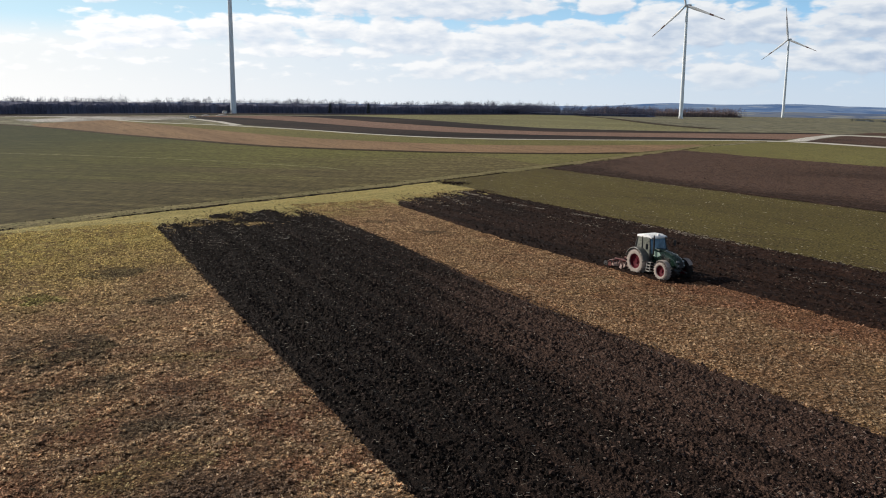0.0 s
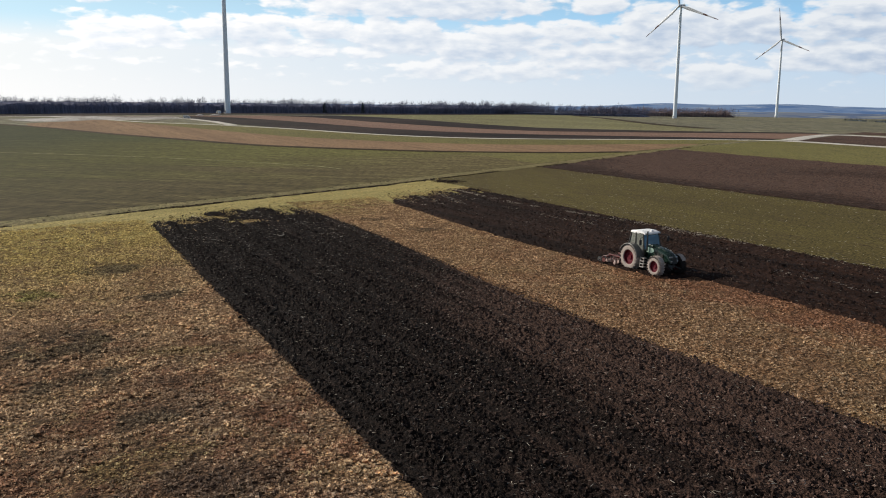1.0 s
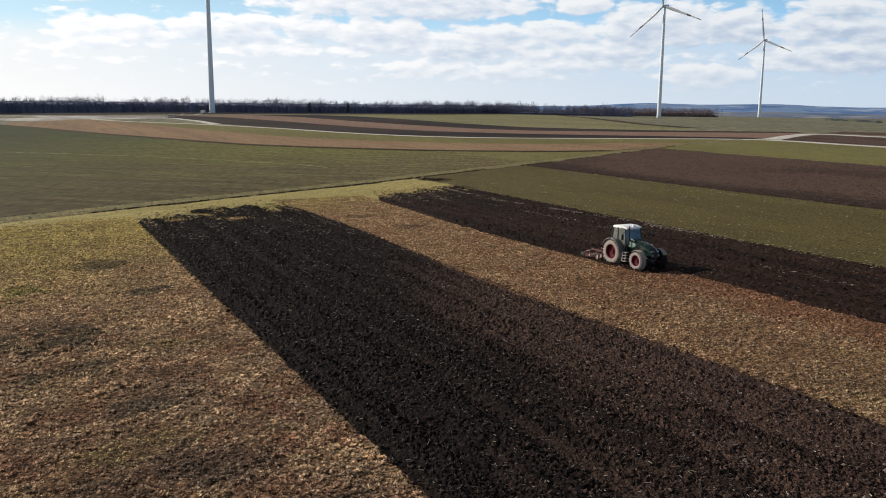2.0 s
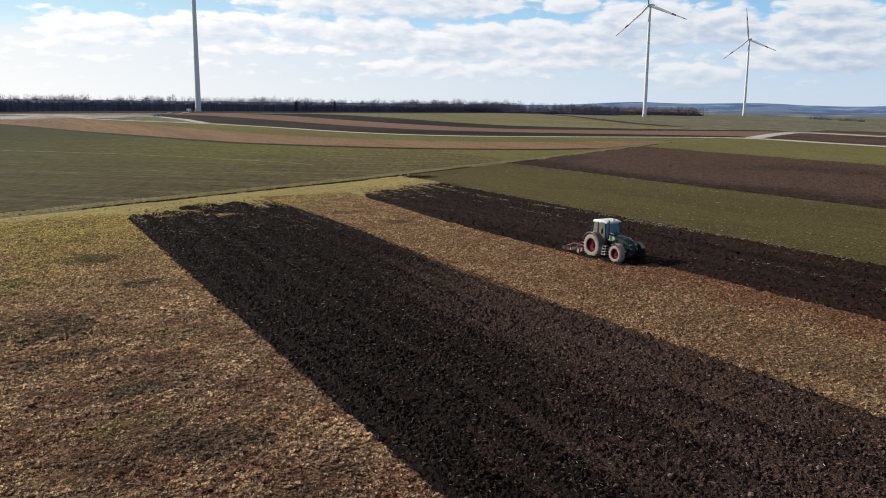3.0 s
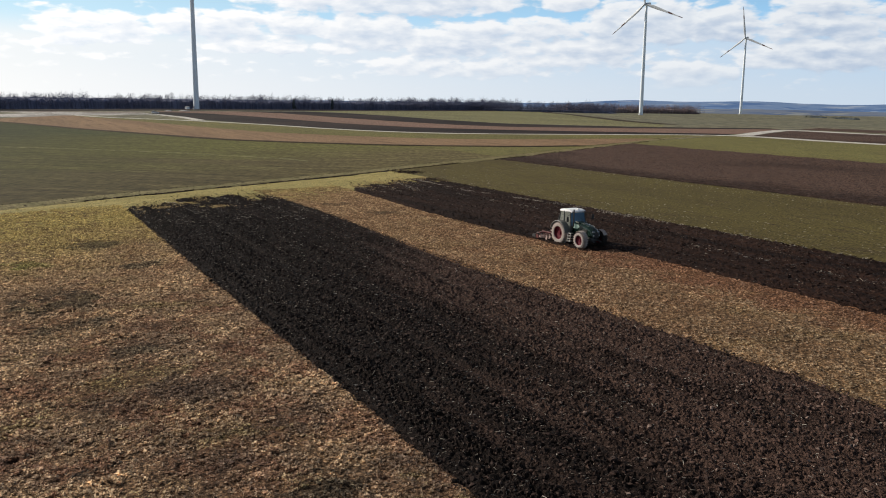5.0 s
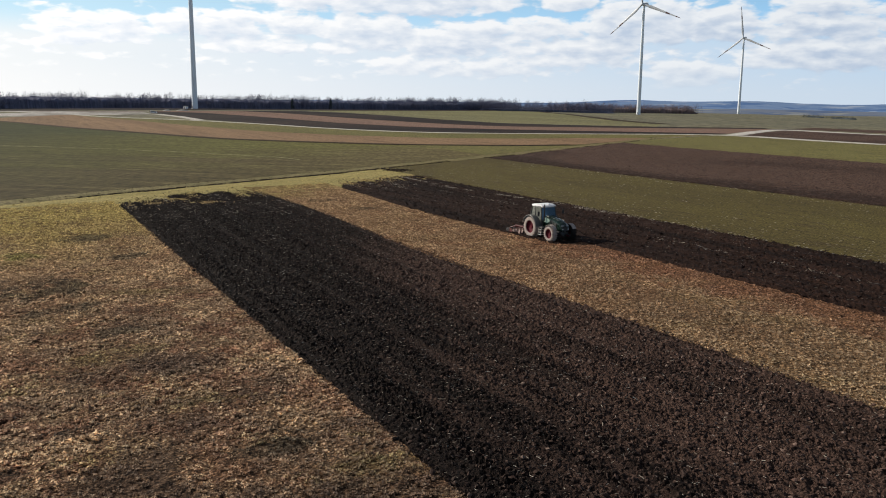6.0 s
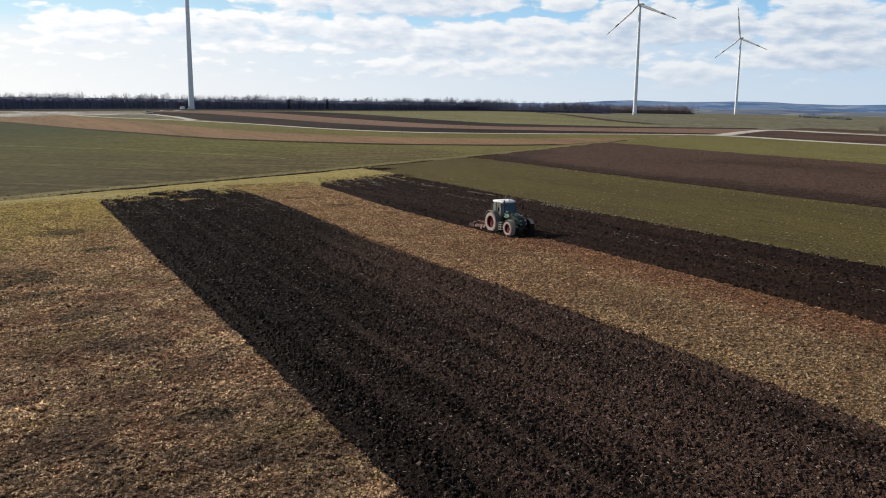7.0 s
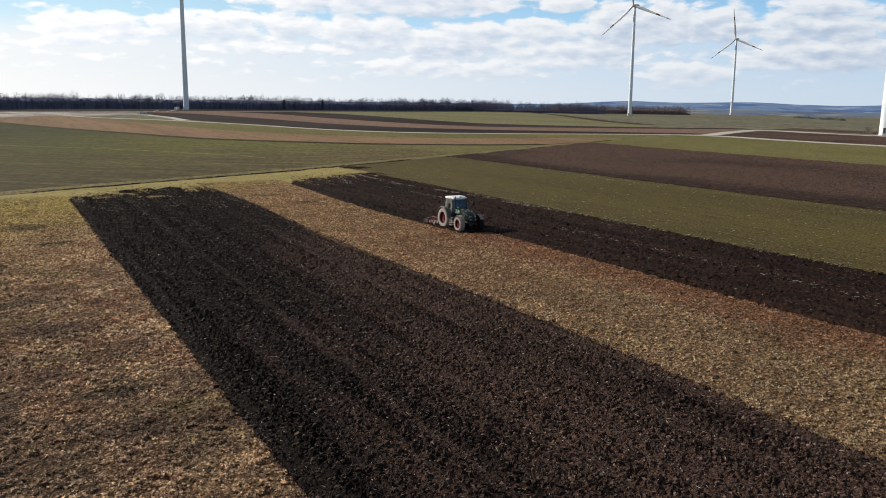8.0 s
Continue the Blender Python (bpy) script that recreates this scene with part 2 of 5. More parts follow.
def weed_colours(p, k, fade, matted=0.9):
    """Drifts of dead weeds: gold, rust, grey and matted dark patches, mixed plant by plant (k), yellow-green along the headland."""
    drift = noise_at(p, 0.13, 4.0, 0.6, 0.6)
    rust = noise_at(scaled(p, 1.0, 0.7), 0.36, 6.0, 0.7)
    flat = scaled(p, 0.55, 1.0)
    odd = (k - 0.5) * 0.20
    split = N.tree.nodes.new("ShaderNodeSeparateXYZ")
    N.tree.links.new(p.s, split.inputs[0])
    back_by = N(split.outputs[1]) - N(split.outputs[0]) * 0.5 + (drift - 0.5) * 26.0
    col = blend(step(drift + odd, 0.40, 0.60), (0.51, 0.378, 0.272), (0.76, 0.585, 0.395))
    col = blend(step(rust + odd * -0.8, 0.46, 0.60) * step(back_by, -5.0, 26.0, 0.25, 0.8), col, (0.42, 0.225, 0.155))
    col = blend(step(noise_at(flat, 0.30, 5.0, 0.65, 0.5) + odd * 0.6, 0.54, 0.66, 0.0, 0.62 if matted >= 0.5 else 0.45), col, (0.36, 0.318, 0.145))
    if matted < 0.5:                   # the narrow strip keeps a warmer, more even gold
        col = blend(0.5, col, blend(step(back_by, -12.0, 22.0), (0.60, 0.460, 0.290), (0.61, 0.405, 0.240)))
        edge = N(split.outputs[0]) + (rust - 0.5) * 14.0
        col = blend(step(edge, 34.5, 38.5, 0.0, 0.6) * step(back_by, 62.0, 30.0), col, (0.46, 0.225, 0.145))
    col = blend(step(noise_at(flat, 0.34, 6.0, 0.66, 0.9) + odd, 0.53, 0.63, 0.0, matted * 0.8), col, (0.165, 0.114, 0.098))
    col = blend(step(noise_at(flat, 0.85, 6.0, 0.72, 0.9) + odd * 0.5, 0.61, 0.66, 0.0, matted), col, (0.070, 0.066, 0.060))
    col = blend(step(back_by, 18.0, 50.0, 0.0, 0.50), col, (0.62, 0.445, 0.265))
    col = blend(step(back_by, *((44.0, 73.0) if matted >= 0.5 else (62.0, 84.0))), col, (0.57, 0.460, 0.198))
    for cx, cy, rx, ry, shade in MATS:
        ux, uy = (N(split.outputs[0]) - cx) / rx, (N(split.outputs[1]) - cy) / ry
        reach_of = ux * ux + uy * uy + (rust - 0.5) * 11.0 + odd * 6.0
        col = blend(step(reach_of, 1.5, 0.2, 0.0, 0.66), col, shade)
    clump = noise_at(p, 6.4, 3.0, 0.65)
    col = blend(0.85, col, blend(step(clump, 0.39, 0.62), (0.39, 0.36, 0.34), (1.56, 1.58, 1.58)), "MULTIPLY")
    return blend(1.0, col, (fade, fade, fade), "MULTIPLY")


def weed_floor_matter(name, matted):
    m, bsdf = matter(name, 0.95, spec=0.1)
    p = place()
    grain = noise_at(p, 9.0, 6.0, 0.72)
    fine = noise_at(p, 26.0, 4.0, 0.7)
    # weed colours at about a third: shade between tufts put into the floor
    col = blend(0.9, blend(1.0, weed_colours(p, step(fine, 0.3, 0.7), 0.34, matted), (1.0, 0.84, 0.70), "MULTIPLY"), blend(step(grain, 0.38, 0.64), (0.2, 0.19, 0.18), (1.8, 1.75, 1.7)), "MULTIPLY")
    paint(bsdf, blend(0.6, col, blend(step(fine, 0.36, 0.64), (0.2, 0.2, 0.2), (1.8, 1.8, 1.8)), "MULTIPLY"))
    bump(bsdf, grain + fine, 1.0, 0.06)
    return m


WEED_FLOOR = weed_floor_matter("shade_darkened_weed_litter", 0.9)
STRIP_FLOOR = weed_floor_matter("shade_darkened_golden_litter", 0.25)


# ---- the land ----
def smooth(v):
    v = np.clip(v, 0, 1)
    return v * v * (3 - 2 * v)


def land(x, y):
    """Height of the open land: level at the near fields, tilting gently further off, falling to a valley."""
    x, y = np.asarray(x, float), np.asarray(y, float)
    d = np.hypot(x, y)
    across = np.clip(0.885 * x - 0.466 * y, -450, 900)
    return smooth((d - 300) / 500) * (0.4 - 0.01 * across) - smooth((d - 1500) / 1500) * 12


def rough_noise(x, y, cell, seed=0):
    """Value noise of the plane, -1 to 1."""
    x, y = np.asarray(x, float) / cell, np.asarray(y, float) / cell
    i, j = np.floor(x).astype(np.int64), np.floor(y).astype(np.int64)
    u, v = smooth(x - i), smooth(y - j)

    def at(a, b):
        h = (a * 374761393 + b * 668265263 + seed * 974634777) & 0xFFFFFFFF
        h = ((h ^ (h >> 13)) * 1274126177) & 0xFFFFFFFF
        return ((h ^ (h >> 16)) & 0xFFFF) / 32767.5 - 1
    return (at(i, j) * (1 - u) + at(i + 1, j) * u) * (1 - v) + (at(i, j + 1) * (1 - u) + at(i + 1, j + 1) * u) * v


def mesh_of(name, verts, faces, material=None, soft=False):
    """A mesh from arrays; faces is an array of triangles or quads."""
    me = bpy.data.meshes.new(name)
    verts, faces = np.asarray(verts, np.float32), np.asarray(faces, np.int32)
    used = np.zeros(len(verts), bool)
    used[faces.ravel()] = True
    verts, faces = verts[used], (np.cumsum(used) - 1)[faces].astype(np.int32)
    me.vertices.add(len(verts))
    me.vertices.foreach_set("co", verts.ravel())
    n, k = faces.shape
    me.loops.add(n * k)
    me.loops.foreach_set("vertex_index", faces.ravel())
    me.polygons.add(n)
    me.polygons.foreach_set("loop_start", np.arange(0, n * k, k, dtype=np.int32))
    me.polygons.foreach_set("use_smooth", np.full(n, soft))
    me.update(calc_edges=True)
    if material:
        me.materials.append(material)
    return me


def grid_faces(nu, nv):
    a = (np.arange(nu - 1)[:, None] * nv + np.arange(nv - 1)[None, :]).ravel()
    return np.stack([a, a + nv, a + nv + 1, a + 1], 1)


def along(points, n):
    """n points evenly spaced on a line through the given ones, corners rounded."""
    p = np.array(points, float)
    s = np.concatenate([[0], np.cumsum(np.hypot(*np.diff(p, axis=0).T))])
    fine = np.linspace(0, s[-1], n)
    q = np.stack([np.interp(fine, s, p[:, k]) for k in (0, 1)], 1)
    for _ in range(max(2, n // 30)):
        q[1:-1] = (q[:-2] + q[1:-1] * 2 + q[2:]) / 4
    return q


def field(name, edge_a, edge_b, material, label, lift, nu=80, nv=30, ragged=0.4, kind="structure", category="field", bumps=0.0):
    """A field between two edges, draped on the land."""
    a, b = along(edge_a, nu), along(edge_b, nu)
    t = np.linspace(0, 1, nv)[None, :, None]
    q = a[:, None] * (1 - t) + b[:, None] * t
    x, y = q[..., 0].copy(), q[..., 1].copy()
    x += rough_noise(q[..., 0], q[..., 1], 5.0, 3) * ragged
    y += rough_noise(q[..., 0], q[..., 1], 5.0, 4) * ragged
    z = land(x, y) + lift + bumps * (rough_noise(x, y, 0.9, 15) + 0.6 * rough_noise(x, y, 0.45, 16))
    z[0], z[-1], z[:, 0], z[:, -1] = z[0] - lift - 0.02, z[-1] - lift - 0.02, z[:, 0] - lift - 0.02, z[:, -1] - lift - 0.02
    ob = new(name, mesh_of(name, np.stack([x, y, z], -1).reshape(-1, 3), grid_faces(nu, nv), material, True))
    return tagged(ob, label, category, kind=kind)


def ribbon(name, points, width, material, label, lift, n=120, category="road"):
    c = along(points, n)
    d = np.gradient(c, axis=0)
    d /= np.hypot(d[:, 0], d[:, 1])[:, None]
    side = np.stack([-d[:, 1], d[:, 0]], 1) * width / 2
    return field(name, c - side, c + side, material, label, lift, n, 7, 0.25, category=category)


# one sheet to the horizon: fine near by, coarse far off
reach = np.concatenate([-np.geomspace(4900, 130, 40), np.linspace(-120, 120, 41), np.geomspace(130, 4900, 40)])
gx, gy = np.meshgrid(reach + 40, reach + 60, indexing="ij")
gz = land(gx, gy) - 0.03 - 0.5 * ((gx > -8) & (gx < 54) & (gy > -12) & (gy < 78))
tagged(new("ground", mesh_of("ground", np.stack([gx, gy, gz], -1).reshape(-1, 3), grid_faces(len(reach), len(reach)), LAND, True)),
       "open grey-green winter farmland stretching to the horizon", "ground", kind="structure")

TRACK = [(-90, 43), (-40, 69), (-4, 88), (13, 97), (28, 104), (47, 113), (59, 120), (88, 135), (123, 155), (161, 177), (196, 198), (240, 216)]
G_FAR = [(-120, 600), (-60, 530), (-11, 446), (8, 398), (25, 331), (39, 286), (57, 227), (72, 206), (93, 183), (120, 169), (140, 168)]
B_FAR = [(37, 544), (61, 441), (75, 345), (85, 283), (103, 242), (121, 218), (144, 207), (175, 203), (195, 197)]
ROAD = [(-40, 600), (12, 606), (36, 555), (56, 490), (90, 437), (111, 367), (118, 315), (128, 278), (143, 254), (168, 242), (207, 227), (237, 218), (249, 210)]
DARK_FAR = [(104, 652), (135, 605), (148, 529), (153, 456), (155, 386), (165, 322), (186, 287), (210, 263), (257, 222)]
RED_FAR = [(176, 679), (200, 620), (200, 505), (202, 400), (204, 350), (214, 318), (266, 289), (335, 264)]
DARK2_FAR = [(245, 707), (266, 650), (266, 570), (252, 454), (246, 374), (268, 332), (294, 303), (346, 279)]

field("wheat_field", TRACK, G_FAR, WHEAT, "wide field of sparse dull green winter wheat", 0.03, 140, 60)
field("stubble_field", [(-3, 465), (0, 425), (8, 398), (25, 331), (39, 286), (57, 227), (72, 206), (93, 183), (120, 169), (140, 169), (195, 196)], B_FAR,
      STUBBLE, "long curved strip of light brown stubble", 0.06)
field("grass_wedge", [(92, 140), (106, 147.5), (123, 156.5), (141, 167)], [(96, 182), (106, 175.5), (120, 169.5), (142, 168)], VERGE, "pale green wedge of grass beside a track", 0.07, category="grass")
ribbon("tramline", [(-60, 245), (-25, 228), (-1, 210), (10, 200), (21, 188), (31, 176), (40, 163), (50, 146), (50, 140)], 0.8, PASTURE, "faint pale tramline through winter wheat", 0.06, category="tramline")
field("green_strip", B_FAR, ROAD[2:-1], VERGE, "narrow green crop strip beside a gravel road", 0.05)
field("dark_strip", [(93, 563), (100, 448), (112, 371), (121, 318), (130, 281), (145, 258), (169, 246), (208, 231), (246, 216)], DARK_FAR,
      SOIL_FAR, "curved strip of bare dark ploughed soil", 0.06)
field("reddish_strip", DARK_FAR, RED_FAR, REDDISH, "curved strip of reddish brown stubble", 0.07)
field("far_dark_strip", RED_FAR, DARK2_FAR, SOIL_FAR, "far narrow strip of dark bare soil", 0.06)
field("pasture", [(255, 737), (268, 650), (268, 560), (252, 450), (250, 380), (300, 308)], [(758, 1061), (640, 880), (560, 720), (470, 570), (387, 436), (348, 355)],
      PASTURE, "pale green pasture in front of the bare woods", 0.05)
ribbon("field_ditch", [(700, 960), (640, 880), (560, 720), (470, 570), (387, 436), (345, 350)], 15, DITCH, "dark grassy ditch along a pasture", 0.15, category="ditch")
# dark ribbon painted for the shadow line at the stubble's edge
ribbon("shaded_furrow", [(-60, 531), (-11, 446.5), (8, 398), (25, 331), (39, 286), (57, 227), (72, 206), (93, 183), (120, 169), (140, 167.5)], 3.6, DITCH, "furrow along a stubble strip, its shade painted dark", 0.25, category="furrow")
field("pale_yard", [(-30, 590), (12, 606), (60, 545)], [(-40, 640), (48, 625), (104, 640)], YARD, "dull reddish grey bare ground by a wind turbine", 0.05, category="yard")
field("gravel_apron", [(-8, 512), (2, 500), (18, 500), (34, 528), (58, 538), (92, 560)], [(-12, 545), (3, 552), (18, 572), (40, 616), (60, 590), (94, 602)], PALE, "wide pale gravel apron where farm roads meet", 0.14, category="yard")
field("roadside_crop", [(158, 178), (157, 120), (155, 60), (153, -100)], [(240, 212), (234, 160), (233, 100), (231, -100)], VERGE, "green crop field between ploughed soil and a gravel road", 0.04)
field("ploughed_plot", [(250, 208), (238, 185), (237, 120), (235, -40)], [(322, 248), (318, 215), (312, 150), (310, -40)], SOIL_DRY, "bare dark brown plot between two gravel roads", 0.05)
field("far_plot", [(345, 262), (336, 200), (330, 60)], [(392, 285), (380, 210), (372, 60)], SOIL_DRY, "distant dark brown bare plot", 0.05)
ribbon("gravel_road", ROAD + [(243, 195), (236, 170), (234.5, 120), (233, -100)], 5.0, GRAVEL, "pale gravel farm road winding between fields", 0.10)
ribbon("gravel_lane", [(249, 211), (285, 233), (322, 253), (331, 250), (324, 228), (315, 198), (312, -40)], 7.0, GRAVEL, "pale gravel lane leading to a wind turbine", 0.11)
ribbon("gravel_spur", [(96, 440), (99, 500), (95, 563), (60, 575), (12, 606)], 6.0, GRAVEL, "pale gravel spur beside a dark field", 0.12)
farm_track = ribbon("farm_track", TRACK, 4.2, RUT, "grassy earth farm track with dark ruts", 0.08, 200, "track")
crop_strip = field("crop_strip", [(55, 116), (55, 80), (55, 40), (55, -100)], [(88, 134.5), (88, 90), (88.5, 40), (89, -100)], CLOVER, "strip of short green crop with pale straw bits", 0.03, 120, 30)
ploughed_field = field("ploughed_field", [(88, 132), (88, 90), (88.5, 40), (89, -100)], [(161, 175), (158, 150), (156, 100), (153, -100)], SOIL_DRY, "wide brown ploughed field drying in the sun", 0.12, 420, 130, bumps=0.09)
headland = field("headland", [(-60, 40), (-4, 70), (9.6, 73.5), (26.5, 76.5), (29, 85), (38.5, 88), (44, 91), (57, 98)], [(-60, 57), (-4, 86), (13, 95), (28, 102), (47, 111), (59, 118)],
                 HEADLAND, "yellow-green grass headland along a farm track", 0.02, 90, 20)



def bank(name, line, off, width, height, material, label, parent):
    """A low broken bank of turned earth beside a line."""
    n = 900
    c = along(line, n)
    d = np.gradient(c, axis=0)
    d /= np.hypot(d[:, 0], d[:, 1])[:, None]
    side = np.stack([-d[:, 1], d[:, 0]], 1)
    t = np.linspace(-1, 1, 6)
    wander = off + 0.25 * rough_noise(c[:, 0], c[:, 1], 4.0, 63)
    q = c[:, None] + side[:, None] * (wander[:, None] + t[None] * width)[..., None]
    tall = np.clip(0.05 + 0.8 * rough_noise(c[:, 0], c[:, 1] * 0, 5.0, 61) + 0.5 * rough_noise(c[:, 0], c[:, 1] * 0, 1.2, 62), 0, 1)
    z = land(q[..., 0], q[..., 1]) - 0.06 + (0.05 + height * tall[:, None] * (1 + 0.4 * rough_noise(q[..., 0], q[..., 1], 0.35, 64))) * (1 - t[None] ** 2)
    ob = new(name, mesh_of(name, np.concatenate([q, z[..., None]], -1).reshape(-1, 3), grid_faces(n, 6), material))
    ob.parent = parent
    return tagged(ob, label, kind="structure")


bank("track_bank", TRACK[1:8], -2.35, 0.40, 0.17, DITCH, "low dark broken bank beside a track", farm_track)
bank("rut_bank", TRACK[1:8], 0.9, 0.25, 0.08, DITCH, "low dark edge of a wheel rut", farm_track)

# ---- building helpers ----
def part(name, bm, material, parent=None, label="", soft=False):
    """Links a bmesh as one mesh object, under a thing or a part."""
    me = bpy.data.meshes.new(name)
    bmesh.ops.recalc_face_normals(bm, faces=bm.faces)
    bm.to_mesh(me)
    bm.free()
    me.materials.append(material)
    if soft:
        me.polygons.foreach_set("use_smooth", np.full(len(me.polygons), True))
        me.set_sharp_from_angle(angle=radians(40))
    ob = new(name, me)
    if parent:
        ob.parent = parent
    if label:
        ob["label"] = label
    return ob


def block(bm, size, at, turn=(0, 0, 0), edge=0.02):
    made = bmesh.ops.create_cube(bm, size=1, matrix=Matrix.LocRotScale(at, Euler([radians(a) for a in turn]), size))["verts"]
    if edge:
        edges = list({e for v in made for e in v.link_edges})
        bmesh.ops.bevel(bm, geom=edges, offset=edge, segments=2, affect="EDGES", profile=0.6)
    return bm


def rod(bm, a, b, r, seg=10, r2=None):
    a, b = Vector(a), Vector(b)
    m = Matrix.Translation((a + b) / 2) @ (b - a).to_track_quat("Z", "Y").to_matrix().to_4x4()
    bmesh.ops.create_cone(bm, cap_ends=True, segments=seg, radius1=r, radius2=r if r2 is None else r2, depth=(b - a).length, matrix=m)
    return bm


def pipe(bm, points, r, seg=8):
    for a, b in zip(points, points[1:]):
        rod(bm, a, b, r, seg)
    return bm


def slab(bm, outline, x0, x1, edge=0.03, narrow=1.0):
    """A side outline (y, z) drawn out from x0 to x1, edges rounded."""
    rows = []
    for x in (x0, x1):
        rows.append([bm.verts.new((x, y, z)) for y, z in outline])
    n = len(outline)
    bm.faces.new(rows[0])
    bm.faces.new(rows[1][::-1])
    faces = [bm.faces.new((rows[0][i], rows[1][i], rows[1][(i + 1) % n], rows[0][(i + 1) % n])) for i in range(n)]
    if edge:
        edges = list({e for f in bm.faces if set(f.verts) <= set(rows[0]) or set(f.verts) <= set(rows[1]) for e in f.edges})
        bmesh.ops.bevel(bm, geom=edges, offset=edge, segments=2, affect="EDGES", profile=0.6)
    return bm


def turned(bm, profile, at=(0, 0, 0), seg=40, start=0.0, end=360.0):
    """A profile (radius, x) turned about the x axis through at."""
    whole = end - start > 359
    n = seg if whole else seg + 1
    rings = []
    for i in range(n):
        a = radians(start + (end - start) * i / seg)
        rings.append([bm.verts.new((at[0] + x, at[1] + r * math.cos(a), at[2] + r * math.sin(a))) for r, x in profile])
    for i in range(seg):
        p, q = rings[i], rings[(i + 1) % n]
        for j in range(len(profile)):
            k = (j + 1) % len(profile)
            bm.faces.new((p[j], q[j], q[k], p[k]))
    if not whole:
        bm.faces.new(rings[0])
        bm.faces.new(rings[-1][::-1])
    return bm


# ---- near fields: tilled soil, clods, weeds ----
# grass left standing inside the turned strip: middle and half widths
BARE_SPOTS = [(18.8, 80.4, 1.3, 1.2), (13.4, 81.8, 0.9, 0.6), (16.2, 85.0, 1.0, 0.7)]


def edge_gap(x, y, left, right, far):
    """Distance inside a strip's ragged border, metres."""
    wob = rough_noise(x, y, 1.1, 11) * 0.04 + rough_noise(x, y, 0.3, 12) * 0.07
    end = far(x) - y + rough_noise(x, y * 0.35, 1.9, 13) * 2.8 + rough_noise(x, y, 0.6, 14) * 0.9
    depth = far(x) - y
    bare = rough_noise(x * 0.8, y * 0.55, 1.5, 15) + 0.3 * rough_noise(x, y, 0.6, 16)
    end = np.minimum(end, (0.16 + np.maximum(depth, 0) * 0.10 - bare) * 1.5)
    for cx, cy, rx, ry in BARE_SPOTS:
        end = np.minimum(end, np.hypot((x - cx) / rx, (y - cy) / ry) - 1 + 1.0 * rough_noise(x, y, 0.7, 17) + 0.9 * rough_noise(x, y, 0.3, 18))
    return np.minimum(np.minimum(x - left(y), right(y) - x) + wob, end)


def clumps(x, y, cell, seed):
    """Domed lumps of uneven height, one to a cell, with creases between them; 0 to 1."""
    i, j = np.floor(x / cell).astype(np.int64), np.floor(y / cell).astype(np.int64)
    best, high = np.full(x.shape, 9.0), np.zeros(x.shape)
    for di in (-1, 0, 1):
        for dj in (-1, 0, 1):
            h = ((i + di) * 73856093 ^ (j + dj) * 19349663 ^ seed * 83492791) & 0xFFFFFFFF
            h = ((h ^ (h >> 15)) * 2246822519) & 0xFFFFFFFF
            h ^= h >> 13
            px, py = (i + di + (h & 255) / 255) * cell, (j + dj + (h >> 8 & 255) / 255) * cell
            d = np.hypot(x - px, y - py) / cell
            near = d < best
            best, high = np.where(near, d, best), np.where(near, (h >> 16 & 255) / 255, high)
    return high * np.sqrt(np.clip(1 - (best / 0.72) ** 2, 0, 1))


def bed(x, y):
    """The turned surface of tilled soil, in units of its roughness: lumps over long shallow waves."""
    z = 0.35 * rough_noise(x, y, 0.55, 1) + 0.35 * rough_noise(x, y, 0.12, 3) + 0.18 * np.sin(x * 2 * np.pi / 0.62 + rough_noise(x, y, 3.0, 5) * 1.5)
    lane = 0.88 + 0.55 * lane_of(x + 0.35 * rough_noise(x, y * 0.1, 1.7, 43), np.sin)
    return z + 0.5 * rough_noise(x, y * 0.12, 1.6, 6) + lane * (0.85 * clumps(x, y, 0.22, 41) + 1.15 * clumps(x, y, 0.12, 42)) - 0.5


def tilled(name, label, left, right, far, y0, y1, x_range, cell, grow, material, height):
    ys = [y0]
    while ys[-1] < y1:
        ys.append(ys[-1] + cell * (1 + max(0, ys[-1] - y0) * grow))
    ys = list(np.arange(y0 - 86, y0, 1.3)) + ys
    xs = np.arange(x_range[0], x_range[1], cell * 1.1)
    x, y = np.meshgrid(xs, np.array(ys), indexing="ij")
    x = x + rough_noise(x, y, 0.07, 21) * cell * 0.3
    gap = edge_gap(x, y, left, right, far)
    z = land(x, y) + 0.11 + height * bed(x, y) * smooth((y - y0 + 1.5) / 1.5)
    z = np.where(gap > 0.25, z, (z + 0.06) * np.clip(gap / 0.25, 0, 1) - 0.06)
    faces = grid_faces(len(xs), len(ys))
    keep = (gap.ravel()[faces] > -0.05).any(1)
    ob = new(name, mesh_of(name, np.stack([x, y, z], -1).reshape(-1, 3), faces[keep], material, False))
    return tagged(ob, label, "field", kind="structure")


